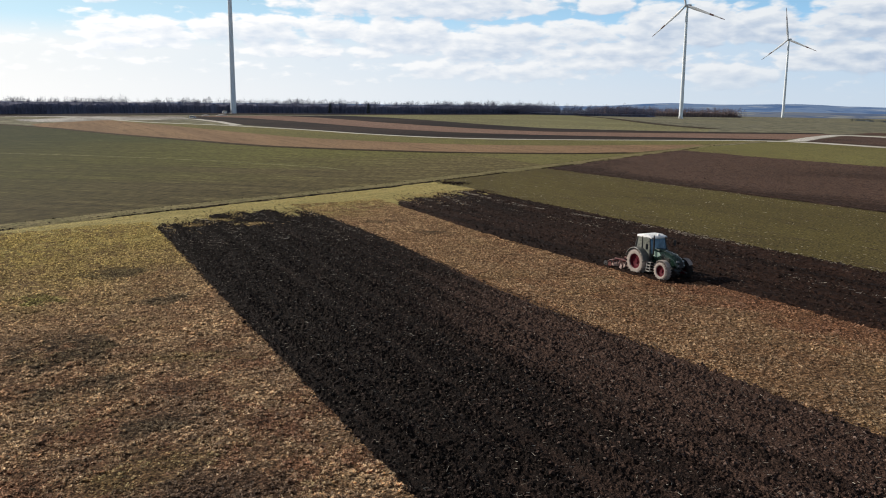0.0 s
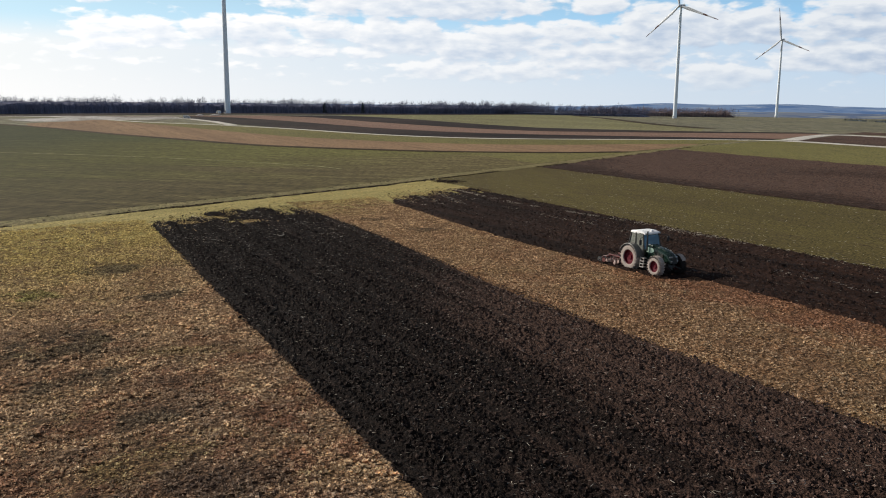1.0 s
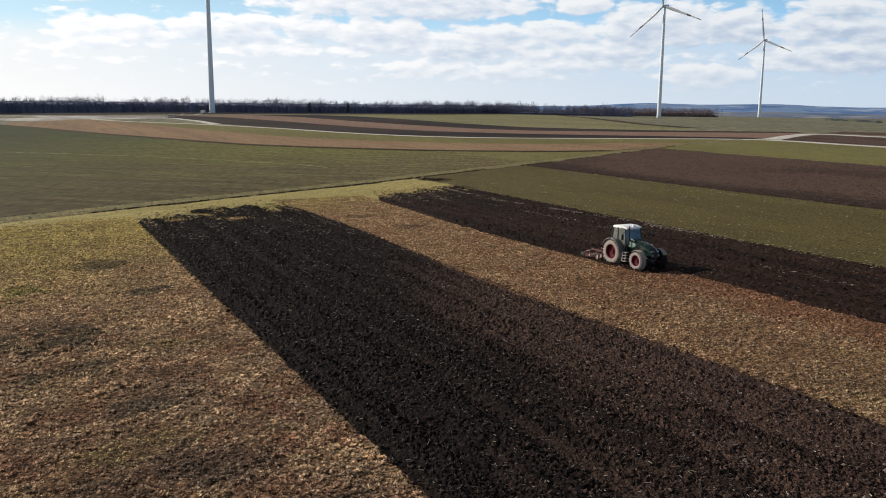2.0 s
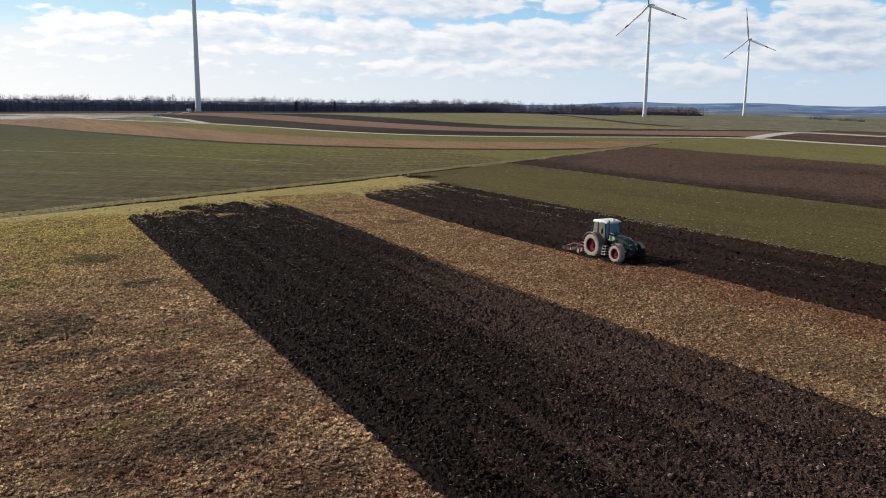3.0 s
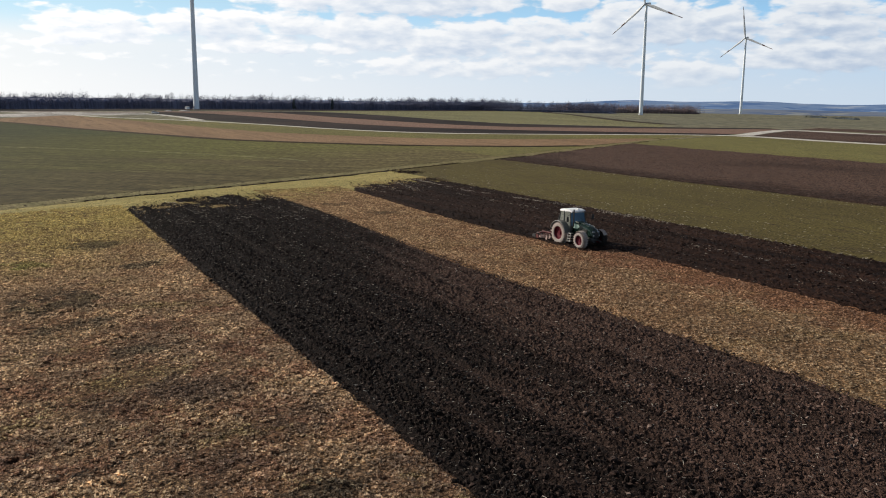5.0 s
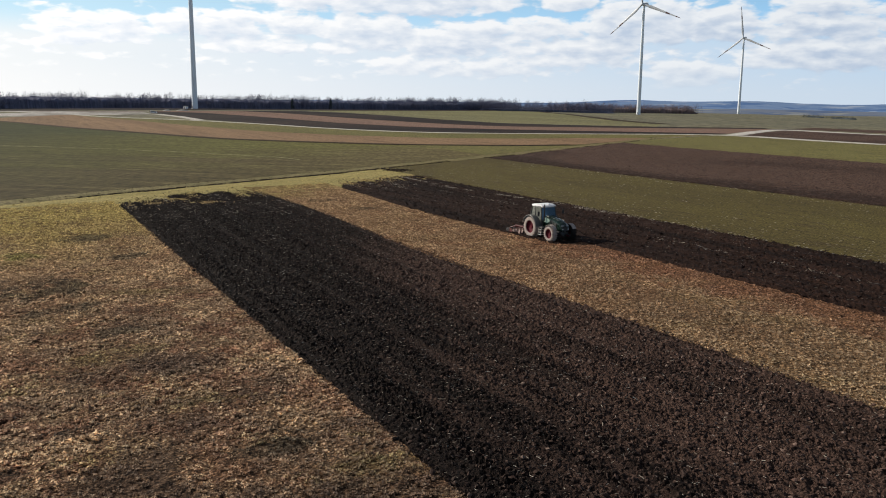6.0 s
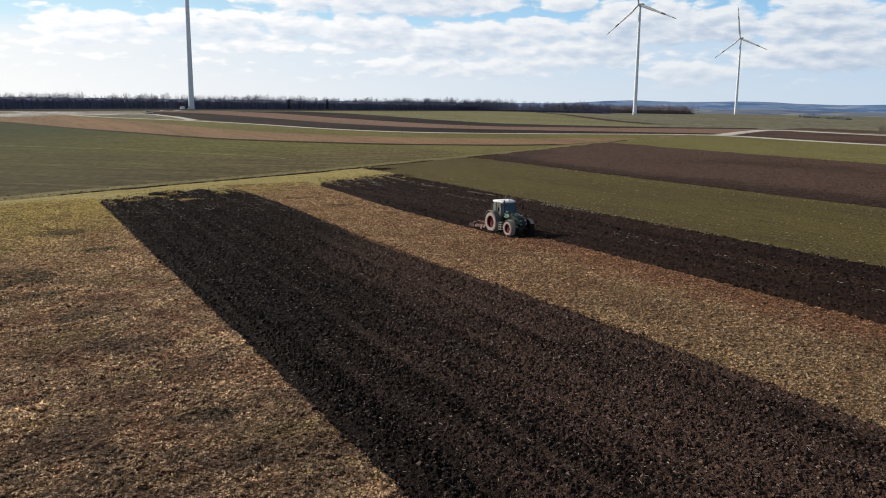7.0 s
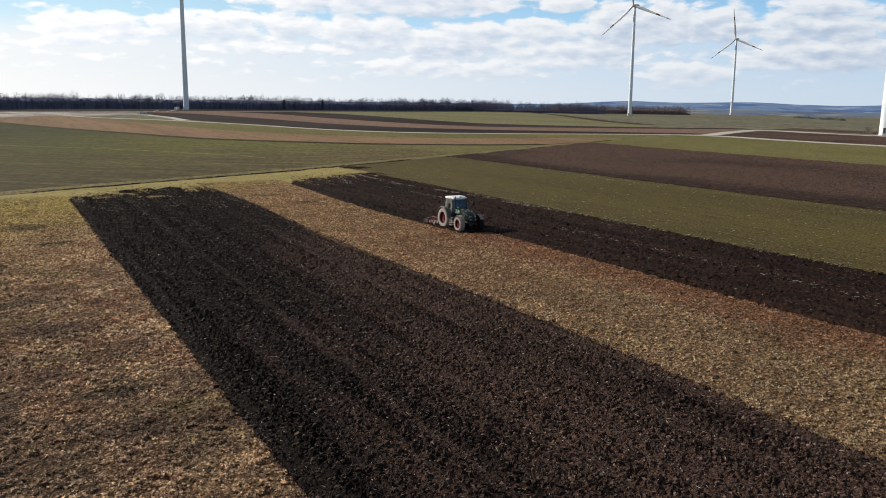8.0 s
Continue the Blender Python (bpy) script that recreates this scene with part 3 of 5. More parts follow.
def carpet(name, label, x0, x1, y0, y1, cell, grow, material, height, left=None, right=None):
    """Ground under dead weeds: a low, lumpy mat."""
    ys = [y0]
    while ys[-1] < y1:
        ys.append(ys[-1] + cell * (1 + max(0, ys[-1] - y0) * grow))
    ys = list(np.arange(y0 - 86, y0, 1.3)) + ys
    xs = np.concatenate([[x0 - 110, x0 - 60, x0 - 25, x0 - 8], np.arange(x0, x1, cell * 1.15), [x1]]) if x0 < 0 else np.arange(x0, x1, cell * 1.15)
    x, y = np.meshgrid(xs, np.array(ys), indexing="ij")
    z = 1.2 * rough_noise(x, y, 0.30, 53) + 0.8 * rough_noise(x, y, 0.16, 18) + 0.5 * rough_noise(x, y, 0.9, 19)
    z = land(x, y) + 0.03 + height * z * smooth((x + 12) / 8) * smooth((y + 13) / 6)
    if not right:                      # flat along the tilled strip
        z = np.where(x > 8.9, z * np.clip((9.9 - x) / 1.0, 0.25, 1), z)
    faces = grid_faces(len(xs), len(ys))
    if right:
        inside = ((x > left(y) - 0.3) & (x < right(y) + 0.25)).ravel()
        faces = faces[inside[faces].all(1)]
    return tagged(new(name, mesh_of(name, np.stack([x, y, z], -1).reshape(-1, 3), faces, material)), label, "field", kind="structure")


def ball_template(rng):
    bm = bmesh.new()
    bmesh.ops.create_icosphere(bm, subdivisions=1, radius=1)
    v = np.array([u.co[:] for u in bm.verts])
    f = np.array([[u.index for u in p.verts] for p in bm.faces])
    bm.free()
    return v * rng.uniform(0.5, 1.35, (len(v), 1)), f


def strew(name, templates, at, size, material, parent, label, rng, flat=0.75, tip=0.5):
    """Many small pieces in one mesh: templates placed, turned and scaled."""
    verts, faces, base = [], [], 0
    pick = rng.integers(0, len(templates), len(at))
    for k, (tv, tf) in enumerate(templates):
        m = pick == k
        n = int(m.sum())
        if not n:
            continue
        a = rng.uniform(0, 2 * np.pi, n)
        c, s = np.cos(a), np.sin(a)
        sc = size[m][:, None]
        stretch = rng.uniform(0.6, 1.45, (n, 3)) * [1, 1, flat]
        v = tv[None] * stretch[:, None] * sc[:, None]
        x = v[..., 0] * c[:, None] - v[..., 1] * s[:, None]
        y = v[..., 0] * s[:, None] + v[..., 1] * c[:, None]
        lean = rng.normal(0, tip, (n, 2))
        z = v[..., 2] + x * lean[:, :1] * 0.4 + y * lean[:, 1:] * 0.4
        p = np.stack([x, y, z], -1) + at[m][:, None]
        verts.append(p.reshape(-1, 3))
        faces.append((tf[None] + (np.arange(n) * len(tv))[:, None, None]).reshape(-1, tf.shape[1]) + base)
        base += n * len(tv)
    ob = new(name, mesh_of(name, np.concatenate(verts), np.concatenate(faces), material))
    ob.parent = parent
    return tagged(ob, label, kind="stuff")


def scatter(rng, n, x0, x1, y0, y1, near=1.0):
    """n points in a rectangle, denser towards y0."""
    return rng.uniform(x0, x1, n), y0 + (y1 - y0) * rng.uniform(0, 1, n) ** near


rng = np.random.default_rng(7)
balls = [ball_template(rng) for _ in range(8)]
crumbs = []
for _ in range(10):
    turn = np.sort(rng.uniform(0, 2 * np.pi, 4)) + np.arange(4) * 0.5
    ring = np.stack([np.cos(turn), np.sin(turn), rng.uniform(-0.7, 0.1, 4)], 1) * rng.uniform(0.7, 1.35, (4, 1))
    peak = np.array([[rng.normal(0, 0.35), rng.normal(0, 0.35), rng.uniform(0.6, 1.1)]])
    crumbs.append((np.concatenate([ring, peak]), np.array([(0, 1, 4), (1, 2, 4), (2, 3, 4), (3, 0, 4)])))


def clods_on(strip, left, right, far, x_range, y_range, n, small, large, material, near, height, spill=0.25):
    x, y = scatter(rng, n, *x_range, *y_range, near)
    gap = edge_gap(x, y, left, right, far)
    lump = 0.5 * rough_noise(x, y * 0.07, 1.2, 31) + 0.7 * lane_of(x, np.sin)
    ok = (gap > -spill * rng.uniform(0, 1, n) ** 2) & (rng.uniform(-1.2, 1, n) < lump * 0.7 + 0.5)
    x, y = x[ok], y[ok]
    r = small * (large / small) ** (rng.uniform(0, 1, len(x)) ** 1.7)
    at = np.stack([x, y, land(x, y) + 0.11 + np.where(gap[ok] > 0.25, height * bed(x, y), 0.0) + r * 0.15], 1)
    big = r > np.quantile(r, 0.95)
    strew("soil_clods", balls, at[big], r[big], material, strip, "dark lumps of turned soil", rng)
    strew("soil_crumbs", crumbs, at[~big], r[~big] * 1.15, material, strip, "fine dark crumbs of soil", rng)


def straw_template(n=1):
    v = np.array([(-1, -0.07, 0), (1, -0.04, 0.1), (1, 0.05, 0.22), (-1, 0.07, 0.1)], float)
    return v, np.array([(0, 1, 2, 3)])


def straw_on(parent, x, y, lo, hi, label, z=0.12, height=0.085):
    at = np.stack([x, y, land(x, y) + z + height * bed(x, y)], 1)
    strew("straw_bits", [straw_template()], at, rng.uniform(lo, hi, len(x)), STRAW, parent, label, rng, 1.0, 0.5)


def clod_matter(name, a, b, pale, tone_ramp=None):
    m, bsdf = matter(name, 0.9, spec=0.1)
    k = island()
    col = blend(k, a, b)
    col = blend(step(k, 0.88, 1.0, 0.0, 0.9), col, pale)
    if tone_ramp:
        split = N.tree.nodes.new("ShaderNodeSeparateXYZ")
        N.tree.links.new(place().s, split.inputs[0])
        # clods darker far off: grazing shade put into the drying tone
        dry = step(N(split.outputs[0]) - N(split.outputs[1]) * tone_ramp[2], tone_ramp[0], tone_ramp[1], 0.70, 2.4)
        col = blend(1.0, col, vec(dry, dry, dry), "MULTIPLY")
    n = noise_at(place(), 14.0, 3.0, 0.6)
    paint(bsdf, blend(0.6, col, blend(n, (0.3, 0.3, 0.3), (1.6, 1.6, 1.6)), "MULTIPLY"))
    bump(bsdf, n, 0.6, 0.02)
    bsdf.inputs["Roughness"].default_value = 0.75
    return m


def leafy(m, bsdf, through_it):
    """Thin dry matter that lets part of the light through."""
    tree = m.node_tree
    source = bsdf.inputs["Base Color"].links[0].from_socket
    thin = tree.nodes.new("ShaderNodeBsdfTranslucent")
    both = tree.nodes.new("ShaderNodeMixShader")
    both.inputs[0].default_value = through_it
    tree.links.new(source, thin.inputs["Color"])
    tree.links.new(bsdf.outputs[0], both.inputs[1])
    tree.links.new(thin.outputs[0], both.inputs[2])
    tree.links.new(both.outputs[0], tree.nodes["Material Output"].inputs["Surface"])


CLOD = clod_matter("wet_clod", (0.012, 0.0076, 0.0063), (0.058, 0.0345, 0.0265), (0.098, 0.070, 0.057), (2.4, 21.5, 0.24))
CLOD_DRY = clod_matter("dry_clod", (0.012, 0.0063, 0.0045), (0.042, 0.0222, 0.0157), (0.11, 0.080, 0.062))
CLOD_PALE = clod_matter("sun_dried_clod", (0.030, 0.018, 0.014), (0.090, 0.058, 0.046), (0.20, 0.155, 0.13))
STRAW, straw_bsdf = matter("bleached_straw", 0.7)
paint(straw_bsdf, blend(island(), (0.24, 0.195, 0.145), (0.80, 0.73, 0.62)))
leafy(STRAW, straw_bsdf, 0.4)


def s1_left(y):
    return 9.6 + 0 * y


def s1_right(y):
    return 27.0 + 0.35 * np.sin(y * 0.11)


def s1_far(x):
    return np.interp(x, [9.6, 14.7, 19.8, 24.0, 27.5], [82.0, 87.0, 90.5, 89.5, 89.0])


def s2_left(y):
    return np.where(y > 41.5, np.interp(y, [41.5, 50, 60, 70, 80, 92], [38.0, 37.5, 37.2, 37.3, 37.9, 38.4]), 40.6)


def s2_right(y):
    return 55.4 + 0 * y


def s2_far(x):
    return np.interp(x, [37.5, 41.0, 48.0, 54.0, 57.0], [90.0, 95.5, 99.0, 101.5, 103.0])


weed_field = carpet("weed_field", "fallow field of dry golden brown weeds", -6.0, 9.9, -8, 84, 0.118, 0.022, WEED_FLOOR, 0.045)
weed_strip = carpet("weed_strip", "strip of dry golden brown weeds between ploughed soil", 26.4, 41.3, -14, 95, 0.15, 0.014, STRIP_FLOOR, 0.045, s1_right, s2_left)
tilled_strip = tilled("tilled_strip", "strip of freshly tilled dark soil with clods", s1_left, s1_right, s1_far, -13, 94, (9.0, 28.2), 0.064, 0.022, SOIL, 0.085)
tilled_band = tilled("tilled_band", "band of freshly tilled dark brown soil", s2_left, s2_right, s2_far, -14, 116, (36.2, 56.4), 0.18, 0.012, SOIL_BAND, 0.08)
clods_on(tilled_strip, s1_left, s1_right, s1_far, (9.0, 28), (-12, 92), 118000, 0.022, 0.085, CLOD, 1.55, 0.085)
clods_on(tilled_strip, s1_left, s1_right, s1_far, (9.0, 28), (26, 91), 12000, 0.045, 0.10, CLOD, 1.0, 0.085)
clods_on(tilled_band, s2_left, s2_right, s2_far, (36.4, 56.2), (-13, 118), 32000, 0.022, 0.085, CLOD_DRY, 1.2, 0.08)
clods_on(tilled_band, s2_left, s2_right, s2_far, (36.4, 56.2), (10, 100), 9000, 0.05, 0.12, CLOD_DRY, 1.0, 0.08)
# loose clods and turned sods where the strips end
for strip, far, x0, x1 in ((tilled_strip, s1_far, 9.8, 27), (tilled_band, s2_far, 40, 57)):
    x = rng.uniform(x0, x1, 900)
    y = far(x) + rng.normal(-1.8, 2.6, 900) + rough_noise(x, x * 0, 1.5, 9) * 1.5
    r = rng.uniform(0.04, 0.13, 900)
    strew("turned_sods", crumbs, np.stack([x, y, land(x, y) + 0.07], 1), r, CLOD, strip, "ragged turned sods at a strip's end", rng, 0.45)
x, y = rng.normal(57.0, 1.0, 260), rng.normal(111.8, 1.3, 260)
strew("turned_sods", crumbs, np.stack([x, y, land(x, y) + 0.06], 1), rng.uniform(0.08, 0.20, 260), CLOD_DRY, tilled_band, "dark sods dropped beside a track", rng, 0.6)
# dark sods thrown up along the track's ruts
for off in (-2.1, 0.9):
    x = rng.uniform(-50, 55, 1800)
    y = np.interp(x, [p[0] for p in TRACK], [p[1] for p in TRACK]) + off + rng.normal(0, 0.12, 1800)
    ok = rough_noise(x, x * 0, 3.5, 66) + 0.6 * rough_noise(x, x * 0, 0.8, 67) > np.where(x > 5, -0.5, -0.1) + (0.0 if off < 0 else 0.7)
    at = np.stack([x, y, land(x, y) + 0.06], 1)[ok]
    strew("turned_sods", crumbs, at, rng.uniform(0.06, 0.17, len(at)), CLOD_DRY, farm_track, "dark ragged sods along a wheel rut", rng, 0.4)
x, y = rng.uniform(10, 27, 1300), rng.uniform(66, 88, 1300)
ok = (y < s1_far(x)) & (rough_noise(x, y * 0.4, 1.2, 68) > 0.0)
straw_on(tilled_strip, x[ok], y[ok], 0.06, 0.17, "pale straw turned up at a strip's end")
x, y = scatter(rng, 12000, 9.8, 26.8, -13, 80, 1.5)
straw_on(tilled_strip, x, y, 0.025, 0.085, "pale straw bits on dark soil")
x, y = scatter(rng, 3000, 40.8, 55.2, -13, 96, 1.2)
straw_on(tilled_band, x, y, 0.025, 0.08, "pale straw bits on dark soil")
# pale lines of straw along the tilled band
for row, (line, n) in enumerate((([(52.2, 100), (51.4, 82), (53.9, 68), (54.5, 50)], 1500), ([(47.6, 96), (45.8, 86)], 170), ([(49.6, 97), (48.4, 84), (49.4, 58)], 330),
                                 ([(40.3, 92), (40.6, 86)], 60), ([(54.9, 62), (54.9, -10)], 500), ([(47.5, 40), (47.4, 8)], 260), ([(43.8, 95), (43.0, 84)], 110))):
    c = along(line, 200)[rng.integers(0, 200, n)]
    x, y = c[:, 0] + rng.normal(0, 0.26, n), c[:, 1] + rng.normal(0, 0.4, n)
    ok = rough_noise(x * 0, y, 1.5, 40 + row) > -0.3
    straw_on(tilled_band, x[ok], y[ok], 0.06, 0.17, "line of pale straw on dark soil", height=0.08)
x, y = scatter(rng, 9000, 88.5, 156, 15, 172, 0.9)
ok = y < 132 + (x - 88) * 0.59
x, y = x[ok], y[ok]
r = 0.035 * 3.2 ** (rng.uniform(0, 1, len(x)) ** 1.8)
strew("dry_clods", crumbs, np.stack([x, y, land(x, y) + 0.14 + r * 0.3], 1), r, CLOD_PALE, ploughed_field, "sun-dried pale brown clods", rng)
x, y = scatter(rng, 11000, 55.4, 88, -10, 120, 1.0)
ok = rng.uniform(0, 1, len(x)) < np.exp(-np.minimum(x - 55.4, 88 - x) / 3.5) + 0.18
straw_on(crop_strip, x[ok], y[ok], 0.035, 0.12, "pale straw bits on short green crop", 0.06, 0.0)


def tuft_templates(rng, count, blades, spread):
    """Low clumps of curled dead leaves that spring from one root."""
    out = []
    for _ in range(count):
        v, f = [np.zeros(3)], []
        start = rng.uniform(0, 2 * np.pi)
        for b in range(blades):
            a = start + (b + rng.uniform(-0.35, 0.35)) * 2 * np.pi / blades
            out_by, rise, w = rng.uniform(0.45, 1.0) * spread, rng.uniform(0.35, 1.0), rng.uniform(0.22, 0.40)
            d, s = np.array([np.cos(a), np.sin(a), 0]), np.array([-np.sin(a), np.cos(a), 0.3]) * w
            mid = d * out_by * 0.55 + np.array([0, 0, rise * 0.85])
            tip = d * out_by + np.array([0, 0, rise * rng.uniform(0.45, 0.95)])
            k = len(v)
            v += [mid + s, tip - s * 0.5]
            f.append((0, k, k + 1))
        out.append((np.array(v), np.array(f)))
    return out


def weed_matter(name, matted, low, high):
    """Dry weeds, uneven from blade to blade."""
    m, bsdf = matter(name, 0.85, spec=0.15)
    col = blend(0.8, weed_colours(place(), island(), 0.94, matted), blend(island(), (low, low, low), (high, high * 0.98, high * 0.95)), "MULTIPLY")
    paint(bsdf, col)
    leafy(m, bsdf, 0.5)
    return m


WEED = weed_matter("dry_weeds", 0.9, 0.38, 1.47)
STRIP_WEED = weed_matter("golden_weeds", 0.3, 0.48, 1.29)
GRASS = weed_matter("headland_blades", 0.25, 0.55, 1.25)
tufts = tuft_templates(rng, 20, 5, 0.95)


def weeds_on(parent, x, y, lo, hi, label, material):
    clump = rough_noise(x, y, 0.7, 51) * 0.5 + rough_noise(x, y, 2.6, 52) * 0.35
    heap = rough_noise(x, y, 0.30, 53) + 0.5 * rough_noise(x, y, 0.13, 54)
    ok = heap > -0.55
    x, y, clump, heap = x[ok], y[ok], clump[ok], heap[ok]
    size = rng.uniform(lo, hi, len(x)) * (1.0 + clump * 0.5 + heap * 0.36)
    at = np.stack([x, y, land(x, y) + 0.0], 1)
    strew("dry_weeds", tufts, at, size, material, parent, label, rng, 0.85, 0.35)


# wedge of the fallow field that lies in view, denser near by
x, y = scatter(rng, 172000, -5.5, 9.9, -2, 86, 1.5)
inside = (y > 8 - (x - 2) * 1.9 - 6) & (x < 9.62 + rough_noise(x, y, 0.5, 8) * 0.06)
inside &= y < 84 + x * 0.5
weeds_on(weed_field, x[inside], y[inside], 0.058, 0.118, "dry curled golden brown weeds", WEED)
x, y = scatter(rng, 72000, 26.9, 41.2, -4, 98, 1.2)
inside = (x > s1_right(y) - 0.1 + rough_noise(x, y, 0.8, 8) * 0.15) & (x < s2_left(y) + rough_noise(x, y, 0.8, 9) * 0.2) & (y < 91 + (x - 27) * 0.6)
weeds_on(weed_strip, x[inside], y[inside], 0.058, 0.120, "dry golden brown weeds between tilled strips", STRIP_WEED)
x, y = scatter(rng, 9000, -20, 58, 40, 122, 1.0)
lane = np.interp(x, [p[0] for p in TRACK], [p[1] for p in TRACK])
inside = (y < lane - 2.4) & (y > lane - 15 + (x > 40) * 4) & (edge_gap(x, y, s1_left, s1_right, s1_far) < 0) & (edge_gap(x, y, s2_left, s2_right, s2_far) < 0)
weeds_on(headland, x[inside], y[inside], 0.06, 0.13, "short yellow-green grass tufts", GRASS)
for strip, far, x0, x1 in ((tilled_strip, s1_far, 10, 26.8), (tilled_band, s2_far, 40, 55)):
    x = rng.uniform(x0, x1, 1500)
    y = far(x) + 0.8 - np.abs(rng.normal(0, 4.0, 1500))
    ok = rough_noise(x, y * 0.5, 1.3, 64) + 0.5 * rough_noise(x, y, 0.5, 65) > 0.05 + (far(x) - y) * 0.04
    at = np.stack([x, y, land(x, y) + 0.12 + 0.075 * bed(x, y)], 1)[ok]
    strew("buried_grass", tufts, at, rng.uniform(0.06, 0.14, len(at)), GRASS, strip, "pale grass tufts half buried in turned soil", rng, 0.6, 0.5)
for cx, cy, rx, ry in BARE_SPOTS:
    x, y = rng.normal(cx, rx * 0.8, 260), rng.normal(cy, ry * 0.8, 260)
    at = np.stack([x, y, land(x, y) + 0.03], 1)
    strew("standing_grass", tufts, at, rng.uniform(0.07, 0.15, 260), GRASS, tilled_strip, "pale grass left standing in turned soil", rng, 0.8, 0.4)
    strew("turned_sods", crumbs, at[:150] + [0.1, 0.1, 0.04], rng.uniform(0.05, 0.12, 150), CLOD, tilled_strip, "dark sods scattered over grass", rng, 0.6)
# uneven dark banks of turned turf beside the track
x = rng.uniform(-6, 200, 5200)
lane = np.interp(x, [p[0] for p in TRACK], [p[1] for p in TRACK])
side = rng.choice([-2.4, -1.0, 2.0], len(x), p=[0.82, 0.13, 0.05])
ok = rough_noise(x, side * 40, 6.0, 61) + 0.6 * rough_noise(x, side * 40, 1.7, 62) > 0.0
x, y = x[ok], (lane + side + rng.normal(0, 0.13, len(x)) + 0.25 * rough_noise(x, x * 0, 3.0, 63))[ok]
strew("rut_clods", crumbs, np.stack([x, y, land(x, y) + 0.07], 1), rng.uniform(0.05, 0.16, len(x)), DITCH, farm_track, "dark ragged edges of the ruts", rng, 0.6)

# ---- paints ----
# white towers with the blue cast of hazy skylight put into the coating
TOWER = plain("haze_blued_tower_coating", (0.82, 0.87, 0.92), 0.45, wear=0.08, scale=0.15, dirt=(0.42, 0.44, 0.46))
BLADE = plain("grey_blade_coating", (0.55, 0.57, 0.60), 0.4, wear=0.06, scale=0.3, dirt=(0.40, 0.41, 0.42))
BLADE_RED = plain("dark_red_blade_band", (0.10, 0.045, 0.042), 0.45, wear=0.1, scale=0.3)
CONCRETE = plain("weathered_concrete", (0.42, 0.41, 0.39), 0.9, wear=0.4, scale=0.8, spec=0.2, dirt=(0.28, 0.26, 0.24))
GREEN = plain("dark_green_lacquer", (0.006, 0.021, 0.015), 0.18, wear=0.14, scale=3.0, dirt=(0.06, 0.05, 0.042))
HOOD_GLEAM = plain("pale_green_gleam_paint", (0.30, 0.42, 0.36), 0.3, wear=0.2, scale=4.0, dirt=(0.22, 0.20, 0.17))
CAB_GREY = plain("grey_green_cab_paint", (0.09, 0.11, 0.10), 0.4, wear=0.2, scale=3.0)
ROOF = plain("white_cab_roof", (0.88, 0.88, 0.88), 0.35, wear=0.10, scale=2.5, dirt=(0.5, 0.47, 0.42))
CAST = plain("dark_grey_castings", (0.030, 0.031, 0.033), 0.6, wear=0.35, scale=4.0)
BLACK = plain("black_plastic", (0.015, 0.015, 0.016), 0.5, wear=0.25, scale=5.0)
DUSTY_TYRE = plain("dust_coated_rubber", (0.36, 0.31, 0.28), 0.9, spec=0.15, wear=0.6, scale=5.0, dirt=(0.15, 0.12, 0.105))
# dark copy for the far-side tyres: their shade is in the rubber's colour
SHADED_TYRE = plain("shade_darkened_rubber", (0.022, 0.019, 0.018), 0.85, spec=0.15, wear=0.5, scale=5.0, dirt=(0.04, 0.03, 0.025))
RIM_RED = plain("red_rim_paint", (0.092, 0.003, 0.013), 0.6, spec=0.2, wear=0.12, scale=5.0)
STEEL = plain("dusty_bare_steel", (0.50, 0.48, 0.46), 0.45, 0.5, wear=0.4, scale=6.0)
TOOL_RED = plain("faded_red_frame_paint", (0.105, 0.024, 0.022), 0.5, wear=0.35, scale=4.0, dirt=(0.26, 0.18, 0.155))
PALE_TOOL = plain("dusty_pale_steel", (0.30, 0.20, 0.175), 0.6, wear=0.4, scale=6.0)
GUARD = plain("dusty_mudguard_plastic", (0.085, 0.088, 0.084), 0.55, wear=0.5, scale=3.0, dirt=(0.24, 0.215, 0.19))
SEAT = plain("dark_seat_fabric", (0.03, 0.03, 0.035), 0.9, spec=0.1, wear=0.2)
CAR_WHITE = plain("white_car_paint", (0.80, 0.80, 0.80), 0.3, wear=0.1)
GLASS, glass_bsdf = matter("sky_tinted_cab_glass", 0.06, spec=0.6)
# bluish base colour: the reflected sky is put into the glass tint
glass_bsdf.inputs["Base Color"].default_value = (0.055, 0.115, 0.20, 1)
glass_bsdf.inputs["Transmission Weight"].default_value = 0.25
# dust on glass, and the sky's pale reflection put into the base grey
DUSTY_SKY_GLASS = plain("dusty_sky_pale_glass", (0.16, 0.172, 0.155), 0.25, spec=0.6, wear=0.2, scale=3.0, dirt=(0.27, 0.245, 0.21))
LAMP, lamp_bsdf = matter("clear_lamp_lens", 0.08, spec=0.8)
paint(lamp_bsdf, blend(noise_at(place(), 40.0), (0.16, 0.17, 0.18), (0.26, 0.27, 0.28)))


